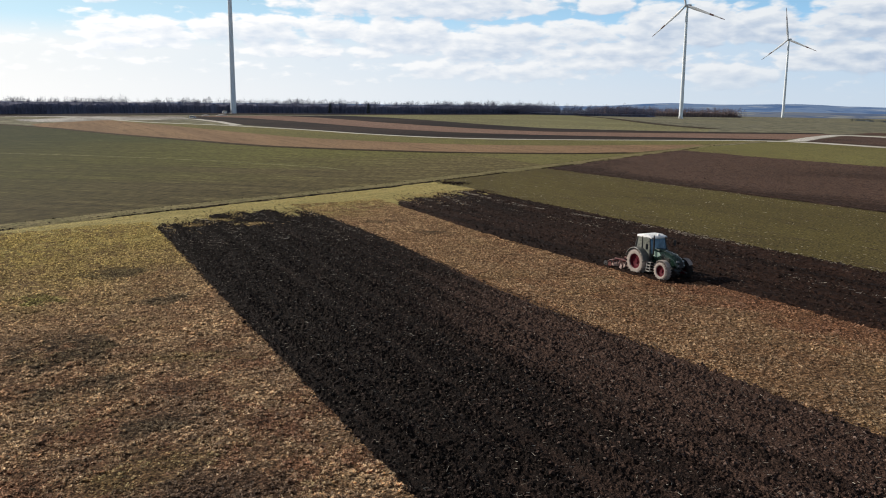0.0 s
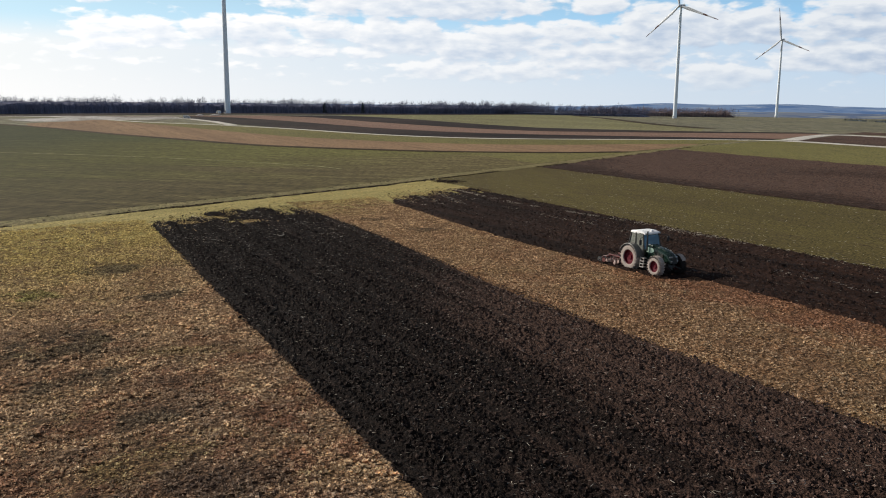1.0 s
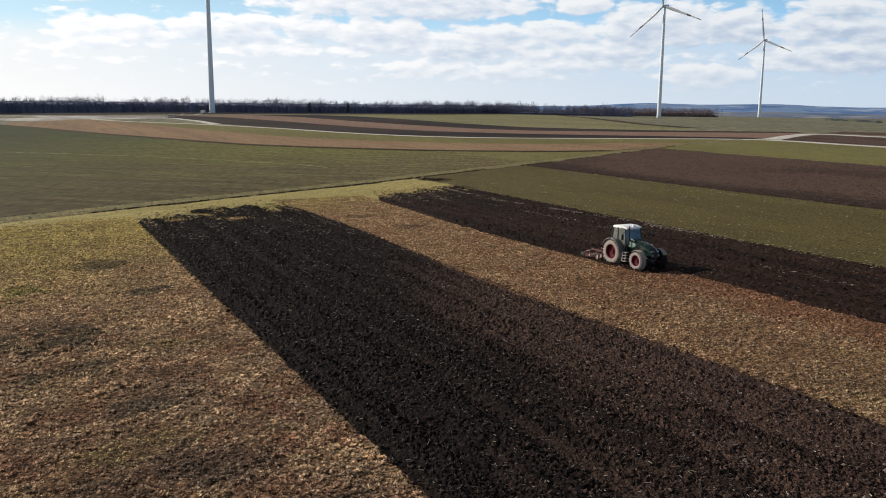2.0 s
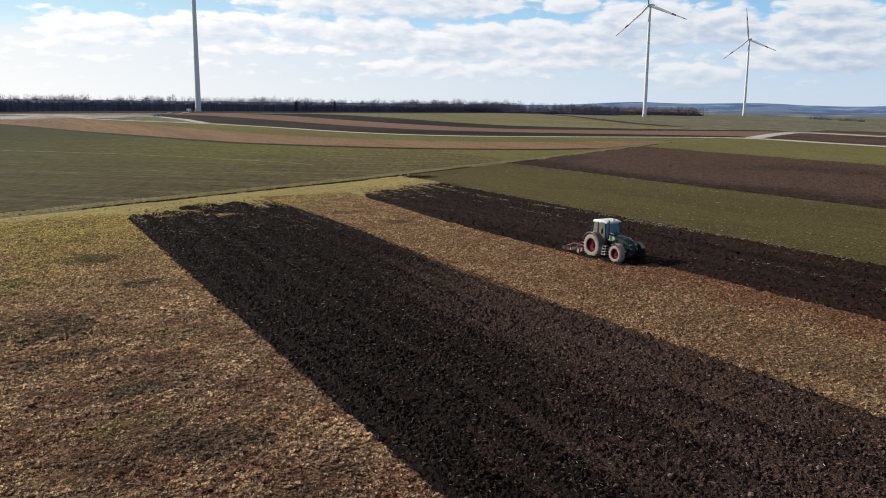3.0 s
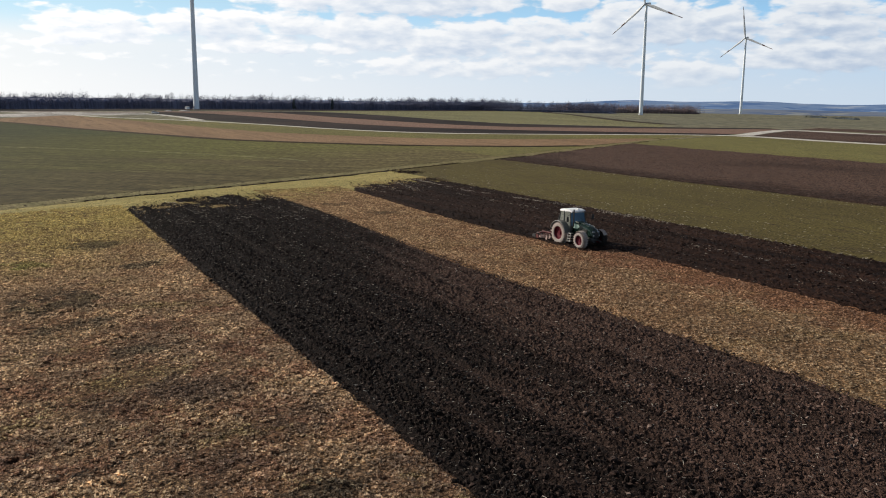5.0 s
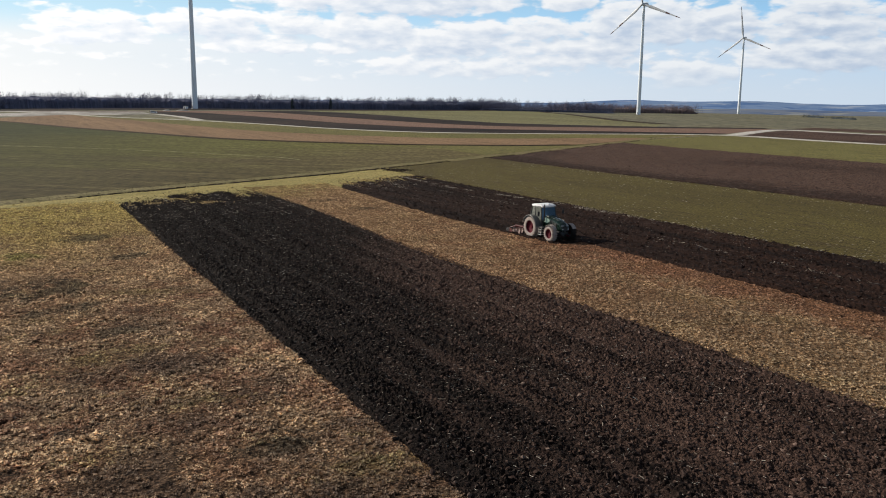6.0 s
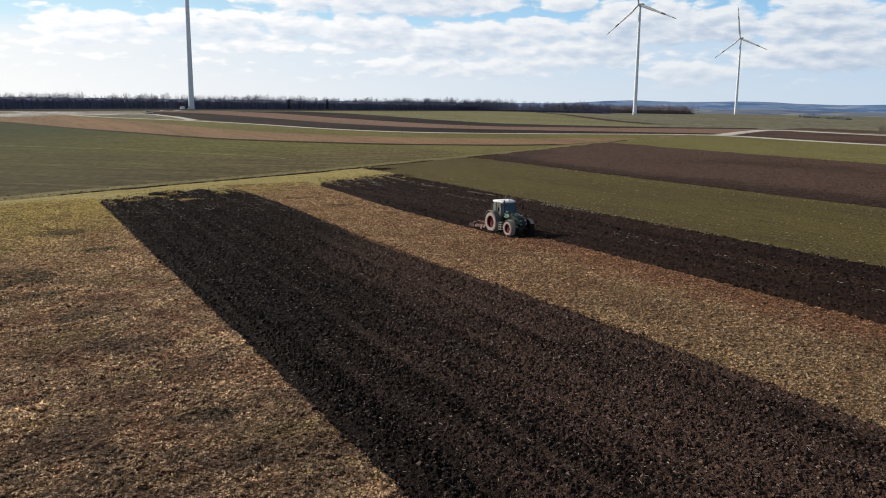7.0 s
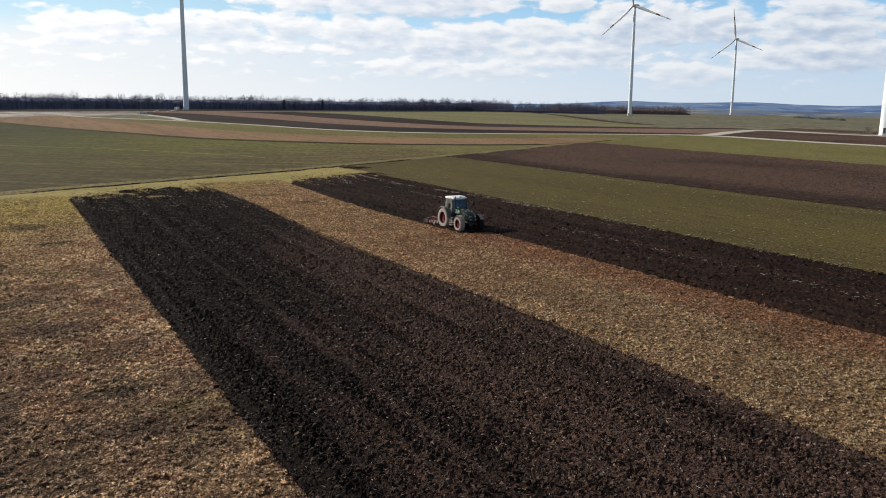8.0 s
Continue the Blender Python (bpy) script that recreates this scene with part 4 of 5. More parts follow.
# ---- wind turbines ----
def blade_mesh(bm, lo, hi, length=54.0, rings=18):
    """The stretch lo to hi (0 to 1) of a twisted, tapering rotor blade that points up."""
    loops = []
    for i in range(rings + 1):
        t = lo + (hi - lo) * i / rings
        chord = np.interp(t, [0, 0.04, 0.2, 0.5, 0.8, 0.97, 1], [2.2, 2.3, 3.9, 2.6, 1.5, 0.8, 0.15])
        thick = np.interp(t, [0, 0.04, 0.2, 0.5, 1], [2.2, 2.2, 1.15, 0.5, 0.08])
        twist = radians(np.interp(t, [0, 0.2, 0.6, 1], [16, 13, 5, 1]))
        loop = []
        for k in range(12):
            a = 2 * math.pi * k / 12
            u, w = math.cos(a) * chord / 2 - chord * 0.12 * smooth(t / 0.2), math.sin(a) * thick / 2 * (1 - 0.35 * math.cos(a) * min(1, t / 0.2) * -1)
            x, y = u * math.cos(twist) - w * math.sin(twist), u * math.sin(twist) + w * math.cos(twist)
            loop.append(bm.verts.new((x, y - 1.4 * t * t, 1.2 + t * length)))
        loops.append(loop)
    for p, q in zip(loops, loops[1:]):
        for k in range(12):
            bm.faces.new((p[k], p[(k + 1) % 12], q[(k + 1) % 12], q[k]))
    bm.faces.new(loops[0][::-1])
    bm.faces.new(loops[-1])
    return bm


def wind_turbine(hub, label):
    top = new("wind_turbine")
    tagged(top, label, "wind turbine", "wind turbines on the plain")
    body = bmesh.new()
    prof = []
    for i in range(25):
        t = i / 24
        prof.append((np.interp(t, [0, 0.12, 1], [2.55, 2.35, 1.45]), t * (hub - 2)))
    rings = []
    for r, z in prof:
        rings.append([body.verts.new((r * math.cos(a), r * math.sin(a), z)) for a in np.linspace(0, 2 * math.pi, 33)[:-1]])
    for p, q in zip(rings, rings[1:]):
        for k in range(32):
            body.faces.new((p[k], p[(k + 1) % 32], q[(k + 1) % 32], q[k]))
    body.faces.new(rings[0][::-1])
    body.faces.new(rings[-1])
    tower = part("tower", body, TOWER, top, soft=True)
    for t in (0.2, 0.45, 0.72):
        r = float(np.interp(t, [0, 0.12, 1], [2.55, 2.35, 1.45])) + 0.05
        ring = bmesh.new()
        bmesh.ops.create_cone(ring, cap_ends=True, segments=32, radius1=r, radius2=r - 0.01, depth=0.25, matrix=Matrix.Translation((0, 0, t * (hub - 2))))
        part("flange_ring", ring, TOWER, tower)
    part("tower_door", block(bmesh.new(), (0.9, 0.12, 2.1), (0, -2.52, 2.4), edge=0.03), CAST, tower, "dark steel door")
    part("door_steps", block(block(bmesh.new(), (1.1, 1.2, 0.15), (0, -3.1, 1.3), edge=0.02), (0.9, 1.4, 0.12), (0, -3.9, 0.7), (35, 0, 0), 0.02), STEEL, tower)
    foot = bmesh.new()
    bmesh.ops.create_cone(foot, cap_ends=True, segments=32, radius1=3.6, radius2=3.3, depth=0.8, matrix=Matrix.Translation((0, 0, 0.1)))
    part("foundation", foot, CONCRETE, top, "round concrete foundation")
    nac = slab(bmesh.new(), [(-2.6, -1.5), (-2.8, 0), (-2.4, 1.6), (1.0, 2.0), (8.0, 1.8), (8.6, 1.2), (8.6, -0.8), (7.0, -1.7)], -1.8, 1.8, 0.4)
    bmesh.ops.translate(nac, verts=nac.verts, vec=(0, 0, hub))
    nacelle = part("nacelle", nac, BLADE, top, "grey-white nacelle housing", True)
    part("cooler", block(bmesh.new(), (3.0, 0.5, 1.3), (0, 7.2, hub + 2.3), edge=0.1), BLADE, nacelle)
    for x in (-0.8, 0.8):
        part("wind_vane", rod(bmesh.new(), (x, 6.2, hub + 1.6), (x, 6.2, hub + 3.3), 0.06), CAST, nacelle)
    spin = bmesh.new()
    bmesh.ops.create_uvsphere(spin, u_segments=24, v_segments=14, radius=1.75, matrix=Matrix.LocRotScale((0, -4.0, hub), None, (1, 1.25, 1)))
    rotor = part("rotor_hub", spin, BLADE, top, "rounded rotor hub", True)
    return top, rotor, hub


def rotor_blades(rotor, hub, phase):
    for k in range(3):
        m = Matrix.Translation((0, -4.0, hub)) @ Matrix.Rotation(radians(90 - phase - 120 * k), 4, "Y")
        b = part("blade", blade_mesh(bmesh.new(), 0, 0.60), BLADE, rotor, "", True)
        b.matrix_local = m
        for lo, hi, paint_of in ((0.60, 0.71, BLADE_RED), (0.71, 0.88, BLADE), (0.88, 1.0, BLADE_RED)):
            piece = part("blade_band" if paint_of is BLADE_RED else "blade", blade_mesh(bmesh.new(), lo, hi, rings=5), paint_of, rotor,
                         "dark red blade band" if paint_of is BLADE_RED else "", True)
            piece.matrix_local = m


for x, y, phase, label in ((157, 736, 312, "grey-white wind turbine with tall tower before bare woods"),
                           (714, 780, 99, "white wind turbine with three still blades beside low thicket"),
                           (1190, 1042, 97, "distant white wind turbine standing on open farmland"),
                           (325, 188, 70, "white wind turbine beside gravel lane and bare bush")):
    turbine, rotor, hub = wind_turbine(134.5, label)
    rotor_blades(rotor, hub, phase)
    turbine.matrix_world = pose(x, y, float(land(x, y)) - 0.3, 0, 0, -70)


# ---- the tractor ----
def wheel(name, parent, x, y, radius, width, rim_r, side, rubber):
    c = (x, y, radius)
    w = width / 2
    prof = [(rim_r, -w * 0.72), (rim_r + 0.05, -w * 0.95), (radius * 0.80, -w), (radius - 0.09, -w * 0.93), (radius - 0.04, -w * 0.6), (radius - 0.03, 0),
            (radius - 0.04, w * 0.6), (radius - 0.09, w * 0.93), (radius * 0.80, w), (rim_r + 0.05, w * 0.95), (rim_r, w * 0.72)]
    unit = new(name)
    unit.parent = parent
    unit["label"] = "dusty farm tyre on red rim"
    tyre = part("tyre", turned(bmesh.new(), prof, c, 48), rubber, unit, "dust-grey rubber tyre" if rubber is DUSTY_TYRE else "rubber tyre darkened with painted shade", True)
    lugs = bmesh.new()
    n = 22
    for i in range(n):
        for s in (-1, 1):
            a = 2 * math.pi * (i + (0.5 if s > 0 else 0)) / n
            m = Matrix.Translation(c) @ Matrix.Rotation(a, 4, "X") @ Matrix.Translation((s * w * 0.5, 0, radius - 0.028)) @ Matrix.Rotation(radians(38 * s), 4, "Z")
            bmesh.ops.create_cube(lugs, size=1, matrix=m @ Matrix.Diagonal((w * 1.15, 0.055, 0.075, 1)))
    part("tread_lugs", lugs, rubber, tyre)
    rim = bmesh.new()
    o = side
    dish = [(0.05, o * w * 0.15), (rim_r * 0.42, o * w * 0.15), (rim_r * 0.62, o * w * 0.35), (rim_r * 0.9, o * w * 0.30), (rim_r * 0.95, o * w * 0.74), (rim_r + 0.02, o * w * 0.78),
            (rim_r + 0.02, -o * w * 0.74), (rim_r * 0.93, -o * w * 0.70), (rim_r * 0.88, o * w * 0.20), (rim_r * 0.6, o * w * 0.25), (0.05, o * w * 0.02)]
    rim_ob = part("rim", turned(rim, dish, c, 40), RIM_RED, unit, "red painted steel rim", True)
    hub = rod(bmesh.new(), (x + o * w * 0.05, y, radius), (x + o * w * 0.42, y, radius), rim_r * 0.30, 20)
    for i in range(8):
        a = 2 * math.pi * i / 8
        by, bz = y + math.cos(a) * rim_r * 0.40, radius + math.sin(a) * rim_r * 0.40
        rod(hub, (x, by, bz), (x + o * w * 0.24, by, bz), 0.022, 6)
    part("wheel_hub", hub, RIM_RED, rim_ob)
    return unit


def tractor():
    top = new("tractor")
    tagged(top, "dark green tractor with white roof and red wheel rims, tilling", "tractor")
    chassis = slab(bmesh.new(), [(0.45, 0.62), (0.45, 1.15), (-0.9, 1.1), (-1.2, 0.98), (-3.15, 0.98), (-3.25, 0.62), (-2.2, 0.55), (-0.6, 0.5)], -0.33, 0.33, 0.04)
    block(chassis, (1.75, 0.34, 0.34), (0, 0, 0.92), edge=0.05)
    block(chassis, (1.6, 0.22, 0.2), (0, -2.72, 0.68), edge=0.04)
    part("chassis", chassis, CAST, top, "dark cast axle and gearbox housing")
    hood = bmesh.new()
    loops = []
    for y, z, half, drop in ((-1.0, 1.93, 0.50, 0.98), (-1.5, 1.91, 0.49, 0.98), (-2.2, 1.85, 0.46, 0.98), (-2.7, 1.75, 0.43, 0.98), (-3.12, 1.60, 0.41, 0.96), (-3.38, 1.38, 0.38, 0.95), (-3.46, 1.16, 0.35, 0.95)):
        pts = [(-half, drop), (-half, z - 0.30), (-half * 0.93, z - 0.13), (-half * 0.62, z - 0.02), (-half * 0.25, z + 0.02), (half * 0.25, z + 0.02), (half * 0.62, z - 0.02), (half * 0.93, z - 0.13), (half, z - 0.30), (half, drop)]
        loops.append([hood.verts.new((px, y, pz)) for px, pz in pts])
    for p, q in zip(loops, loops[1:]):
        for k in range(9):
            hood.faces.new((p[k], q[k], q[k + 1], p[k + 1]))
    hood.faces.new(loops[0])
    hood.faces.new(loops[-1][::-1])
    hood_ob = part("hood", hood, GREEN, top, "dark green rounded engine hood", True)
    for s in (-1, 1):
        vents = bmesh.new()
        for i in range(6):
            block(vents, (0.02, 0.9, 0.035), (s * 0.475, -2.35, 1.12 + i * 0.075), edge=0.008)
        part("side_vent", vents, BLACK, hood_ob)
        part("headlight", block(bmesh.new(), (0.22, 0.07, 0.13), (s * 0.24, -3.36, 1.38), (-18, 0, s * 14), 0.03), LAMP, hood_ob, "clear headlight")
        part("lower_light", block(bmesh.new(), (0.14, 0.06, 0.09), (s * 0.25, -3.47, 1.10), edge=0.02), LAMP, hood_ob)
        # panel added for the hood's gleam, with the highlight in its colour
        part("hood_gleam_panel", slab(bmesh.new(), [(-1.12, 1.45), (-1.05, 1.82), (-1.75, 1.78), (-1.95, 1.62), (-1.6, 1.42)], s * 0.497 - 0.012, s * 0.497 + 0.012, 0.006), HOOD_GLEAM, hood_ob, "pale green panel painting a gleam on the hood")
        part("hood_rib", pipe(bmesh.new(), [(s * 0.30, -1.1, 1.955), (s * 0.28, -2.2, 1.875), (s * 0.26, -2.9, 1.72)], 0.022), GREEN, hood_ob)
    grille = block(bmesh.new(), (0.42, 0.05, 0.42), (0, -3.455, 1.12), edge=0.02)
    for i in range(5):
        block(grille, (0.40, 0.02, 0.02), (0, -3.485, 0.97 + i * 0.075), edge=0.005)
    part("grille", grille, BLACK, hood_ob)
    # cab
    base = slab(bmesh.new(), [(0.50, 1.12), (0.54, 1.52), (0.2, 1.60), (-0.35, 1.42), (-0.62, 1.05), (-1.10, 1.05), (-1.10, 0.92), (-0.4, 0.88), (0.3, 0.95)], -0.72, 0.72, 0.03)
    part("cab_base", base, CAB_GREY, top, "grey-green lower cab panel")
    frame_of = bmesh.new()
    for s in (-1, 1):
        pipe(frame_of, [(s * 0.74, -1.08, 1.0), (s * 0.78, -1.12, 1.6), (s * 0.70, -0.92, 2.72)], 0.045)
        pipe(frame_of, [(s * 0.78, -0.22, 1.35), (s * 0.80, -0.22, 1.9), (s * 0.72, -0.15, 2.72)], 0.04)
        pipe(frame_of, [(s * 0.76, 0.50, 1.45), (s * 0.78, 0.52, 1.9), (s * 0.66, 0.40, 2.70)], 0.05)
        pipe(frame_of, [(s * 0.70, -0.92, 2.72), (s * 0.66, 0.40, 2.70)], 0.04)
        pipe(frame_of, [(s * 0.76, -1.08, 1.02), (s * 0.77, -0.6, 1.08), (s * 0.78, -0.22, 1.38)], 0.035)
    pipe(frame_of, [(-0.70, -0.92, 2.72), (0.70, -0.92, 2.72)], 0.04)
    pipe(frame_of, [(-0.66, 0.40, 2.70), (0.66, 0.40, 2.70)], 0.04)
    part("cab_frame", frame_of, CAST, top, "dark cab pillars")

    def pane(name, corners, label="", kind_of=None):
        bm = bmesh.new()
        f = bm.faces.new([bm.verts.new(c) for c in corners])
        bmesh.ops.solidify(bm, geom=[f], thickness=0.012)
        ob = part(name, bm, kind_of or GLASS, top, label)
        ob.visible_shadow = False
    pane("windscreen", [(-0.72, -1.12, 1.62), (0.72, -1.12, 1.62), (0.66, -0.94, 2.68), (-0.66, -0.94, 2.68)], "bluish windscreen with sky reflection in its tint")
    pane("rear_window", [(-0.70, 0.52, 1.58), (0.70, 0.52, 1.58), (0.62, 0.42, 2.68), (-0.62, 0.42, 2.68)])
    for s in (-1, 1):
        pane("door_glass", [(s * 0.80, -1.06, 1.10), (s * 0.80, -0.26, 1.42), (s * 0.73, -0.19, 2.68), (s * 0.72, -0.92, 2.68)], "dusty door window paled by painted reflection", DUSTY_SKY_GLASS)
        pane("side_window", [(s * 0.80, -0.18, 1.62), (s * 0.79, 0.48, 1.58), (s * 0.67, 0.38, 2.68), (s * 0.73, -0.12, 2.68)], "dusty rear side window paled by painted reflection", DUSTY_SKY_GLASS)
    roof = slab(bmesh.new(), [(-1.08, 2.66), (-1.12, 2.75), (-1.0, 2.83), (-0.6, 2.89), (0.1, 2.89), (0.42, 2.83), (0.49, 2.75), (0.45, 2.66)], -0.73, 0.73, 0.08)
    roof_ob = part("roof", roof, ROOF, top, "white cab roof", True)
    part("antenna_dome", rod(bmesh.new(), (0.1, -0.9, 2.86), (0.1, -0.9, 2.98), 0.12, 16, 0.07), ROOF, roof_ob)
    for s in (-1, 1):
        part("work_light", block(bmesh.new(), (0.2, 0.08, 0.1), (s * 0.6, -1.13, 2.73), edge=0.02), LAMP, roof_ob)
    seat = block(block(bmesh.new(), (0.5, 0.5, 0.14), (0, 0.1, 1.62), edge=0.05), (0.48, 0.14, 0.7), (0, 0.36, 1.98), (-8, 0, 0), 0.05)
    part("seat", seat, SEAT, top)
    wheel_of = turned(bmesh.new(), [(0.20, -0.015), (0.215, 0.0), (0.20, 0.015), (0.185, 0.0)], (0, 0, 0), 24)
    rod(wheel_of, (0, 0, 0), (-0.5, 0, 0), 0.03)
    steer = part("steering_wheel", wheel_of, BLACK, top)
    steer.matrix_local = pose(0, -0.48, 1.95, 0, -60, -90)
    part("dashboard", block(bmesh.new(), (0.5, 0.22, 0.5), (0, -0.85, 1.55), edge=0.06), BLACK, top)
    # mudguards
    for s in (-1, 1):
        guard = turned(bmesh.new(), [(1.00, -0.31), (1.04, -0.29), (1.05, 0.29), (1.00, 0.31), (0.98, 0.0)], (s * 0.98, 0.0, 0.92), 22, 18, 172)
        part("rear_mudguard", guard, GUARD, top, "dust-grey rear mudguard", True)
        side = bmesh.new()
        rim_pts = [(0.99 * math.cos(radians(a)), 0.92 + 0.99 * math.sin(radians(a))) for a in range(20, 171, 10)]
        slab(side, rim_pts + [(-0.6, 1.0), (0.5, 1.0)], s * 0.68 - 0.015, s * 0.68 + 0.015, 0.0)
        part("mudguard_panel", side, CAB_GREY, top)
        tail = block(bmesh.new(), (0.28, 0.06, 0.12), (s * 1.05, 0.98, 1.42), edge=0.02)
        part("tail_light", tail, plain("red_lens", (0.35, 0.02, 0.02), 0.2), top)
        front = turned(bmesh.new(), [(0.745, -0.19), (0.762, -0.18), (0.765, 0.18), (0.745, 0.19)], (s * 1.0, -2.72, 0.68), 18, 52, 150)
        part("front_mudguard", front, DUSTY_TYRE, top, "dusty pale front mudguard", True)
        part("mudguard_stay", pipe(bmesh.new(), [(s * 0.45, -2.72, 0.8), (s * 0.66, -2.72, 1.2), (s * 0.80, -2.72, 1.47)], 0.025), CAST, top)
    # steps, tank, exhaust, mirrors
    ladder = bmesh.new()
    for i in range(4):
        block(ladder, (0.30, 0.34, 0.04), (-0.98 + i * 0.02, -1.32, 0.42 + i * 0.21), edge=0.01)
    for dy in (-0.18, 0.18):
        rod(ladder, (-1.12, -1.32 + dy, 0.38), (-1.04, -1.32 + dy, 1.12), 0.022)
    part("step_ladder", ladder, STEEL, top, "dusty grey access steps")
    part("battery_box", block(bmesh.new(), (0.34, 0.42, 0.42), (-0.66, -1.78, 0.78), edge=0.04), CAST, top)
    part("fuel_tank", slab(bmesh.new(), [(-0.95, 0.50), (-1.95, 0.55), (-2.0, 0.95), (-0.95, 1.0)], 0.40, 0.80, 0.06), BLACK, top)
    rail = pipe(bmesh.new(), [(-0.86, -1.14, 1.1), (-0.90, -1.16, 1.5), (-0.86, -1.12, 1.95)], 0.018)
    part("grab_rail", rail, CAST, top)
    stack = rod(rod(bmesh.new(), (-0.62, -1.28, 1.55), (-0.62, -1.28, 2.45), 0.06, 16), (-0.62, -1.28, 2.45), (-0.62, -1.28, 2.95), 0.05, 14)
    part("exhaust_stack", stack, BLACK, top, "black exhaust stack", True)
    for s, reach_x, z in ((-1, 1.12, 2.15), (1, 1.45, 2.25)):
        arm = part("mirror_arm", pipe(bmesh.new(), [(s * 0.76, -1.02, z + 0.35), (s * reach_x, -1.10, z + 0.32), (s * reach_x, -1.12, z)], 0.016), BLACK, top)
        part("mirror", block(bmesh.new(), (0.20, 0.07, 0.40), (s * reach_x, -1.12, z), edge=0.03), BLACK, arm)
    # front weight and linkage
    for s in (-1, 1):
        part("front_arm", pipe(bmesh.new(), [(s * 0.30, -3.1, 0.72), (s * 0.34, -3.7, 0.60)], 0.05), CAST, top)
        part("lift_arm", pipe(bmesh.new(), [(s * 0.35, 0.3, 0.72), (s * 0.42, 0.95, 0.60)], 0.045), CAST, top)
        part("lift_rod", pipe(bmesh.new(), [(s * 0.30, 0.35, 1.25), (s * 0.42, 0.75, 0.68)], 0.03), CAST, top)
    part("top_link", pipe(bmesh.new(), [(0, 0.4, 1.1), (0, 1.0, 1.05)], 0.035), CAST, top)
    for s in (-1, 1):
        wheel("rear_wheel", top, s * 0.97, 0.0, 0.92, 0.56, 0.52, s, DUSTY_TYRE if s < 0 else SHADED_TYRE)
        wheel("front_wheel", top, s * 1.0, -2.72, 0.68, 0.46, 0.38, s, DUSTY_TYRE if s < 0 else SHADED_TYRE)
    return top


def disc_harrow():
    top = new("disc_harrow")
    tagged(top, "red mounted disc harrow with dusty discs and roller", "harrow")
    frame_of = bmesh.new()
    for y in (1.55, 2.45):
        block(frame_of, (2.9, 0.12, 0.12), (0, y, 0.72), edge=0.015)
    for x in (-0.9, 0.0, 0.9):
        block(frame_of, (0.10, 1.5, 0.12), (x, 2.1, 0.79), edge=0.015)
    part("main_frame", frame_of, TOOL_RED, top, "faded red tool frame")
    mast = pipe(bmesh.new(), [(-0.42, 1.05, 0.58), (-0.12, 1.25, 1.30), (0.12, 1.25, 1.30), (0.42, 1.05, 0.58)], 0.05)
    pipe(mast, [(0, 1.25, 1.28), (0, 2.4, 0.90)], 0.04)
    pipe(mast, [(-0.42, 1.05, 0.58), (-0.42, 1.6, 0.78)], 0.05)
    pipe(mast, [(0.42, 1.05, 0.58), (0.42, 1.6, 0.78)], 0.05)
    part("headstock", mast, TOOL_RED, top)
    for row, y in enumerate((1.55, 2.45)):
        for i in range(9):
            x = -1.32 + i * 0.33 + row * 0.1
            arm = part("disc_arm", pipe(bmesh.new(), [(x, y, 0.75), (x, y + 0.22, 0.55), (x, y + 0.1, 0.32)], 0.028), TOOL_RED, top)
            disc = turned(bmesh.new(), [(0.03, 0.0), (0.14, 0.02), (0.25, 0.06), (0.255, 0.05), (0.14, 0.005), (0.03, -0.015)], (0, 0, 0), 24)
            d = part("disc", disc, PALE_TOOL, arm, "dusty concave disc", True)
            d.matrix_local = pose(x, y + 0.1, 0.27, 0, 6, 16 if row else -16)
    for s in (-1, 1):
        part("side_plate", slab(bmesh.new(), [(2.45, 0.20), (2.85, 0.20), (2.85, 0.50), (2.5, 0.58)], s * 1.52 - 0.012, s * 1.52 + 0.012, 0.0), TOOL_RED, top)
        part("roller_arm", pipe(bmesh.new(), [(s * 1.2, 2.45, 0.80), (s * 1.3, 3.0, 0.62), (s * 1.42, 3.35, 0.30)], 0.04), TOOL_RED, top)
    cage = bmesh.new()
    for i in range(10):
        a = 2 * math.pi * i / 10
        rod(cage, (-1.42, 3.35 + 0.25 * math.cos(a), 0.27 + 0.25 * math.sin(a)), (1.42, 3.35 + 0.25 * math.cos(a + 0.5), 0.27 + 0.25 * math.sin(a + 0.5)), 0.02, 6)
    for x in (-1.42, -0.7, 0, 0.7, 1.42):
        turned(cage, [(0.10, -0.012), (0.26, -0.012), (0.26, 0.012), (0.10, 0.012)], (x, 3.35, 0.27), 20)
    rod(cage, (-1.5, 3.35, 0.27), (1.5, 3.35, 0.27), 0.04)
    part("cage_roller", cage, CAST, top, "dark steel cage roller")
    return top


spot = pose(39.4, 45.6, 0.02)
tractor().matrix_world = spot
disc_harrow().matrix_world = spot @ Matrix.Diagonal((1.0, 0.92, 0.86, 1.0))


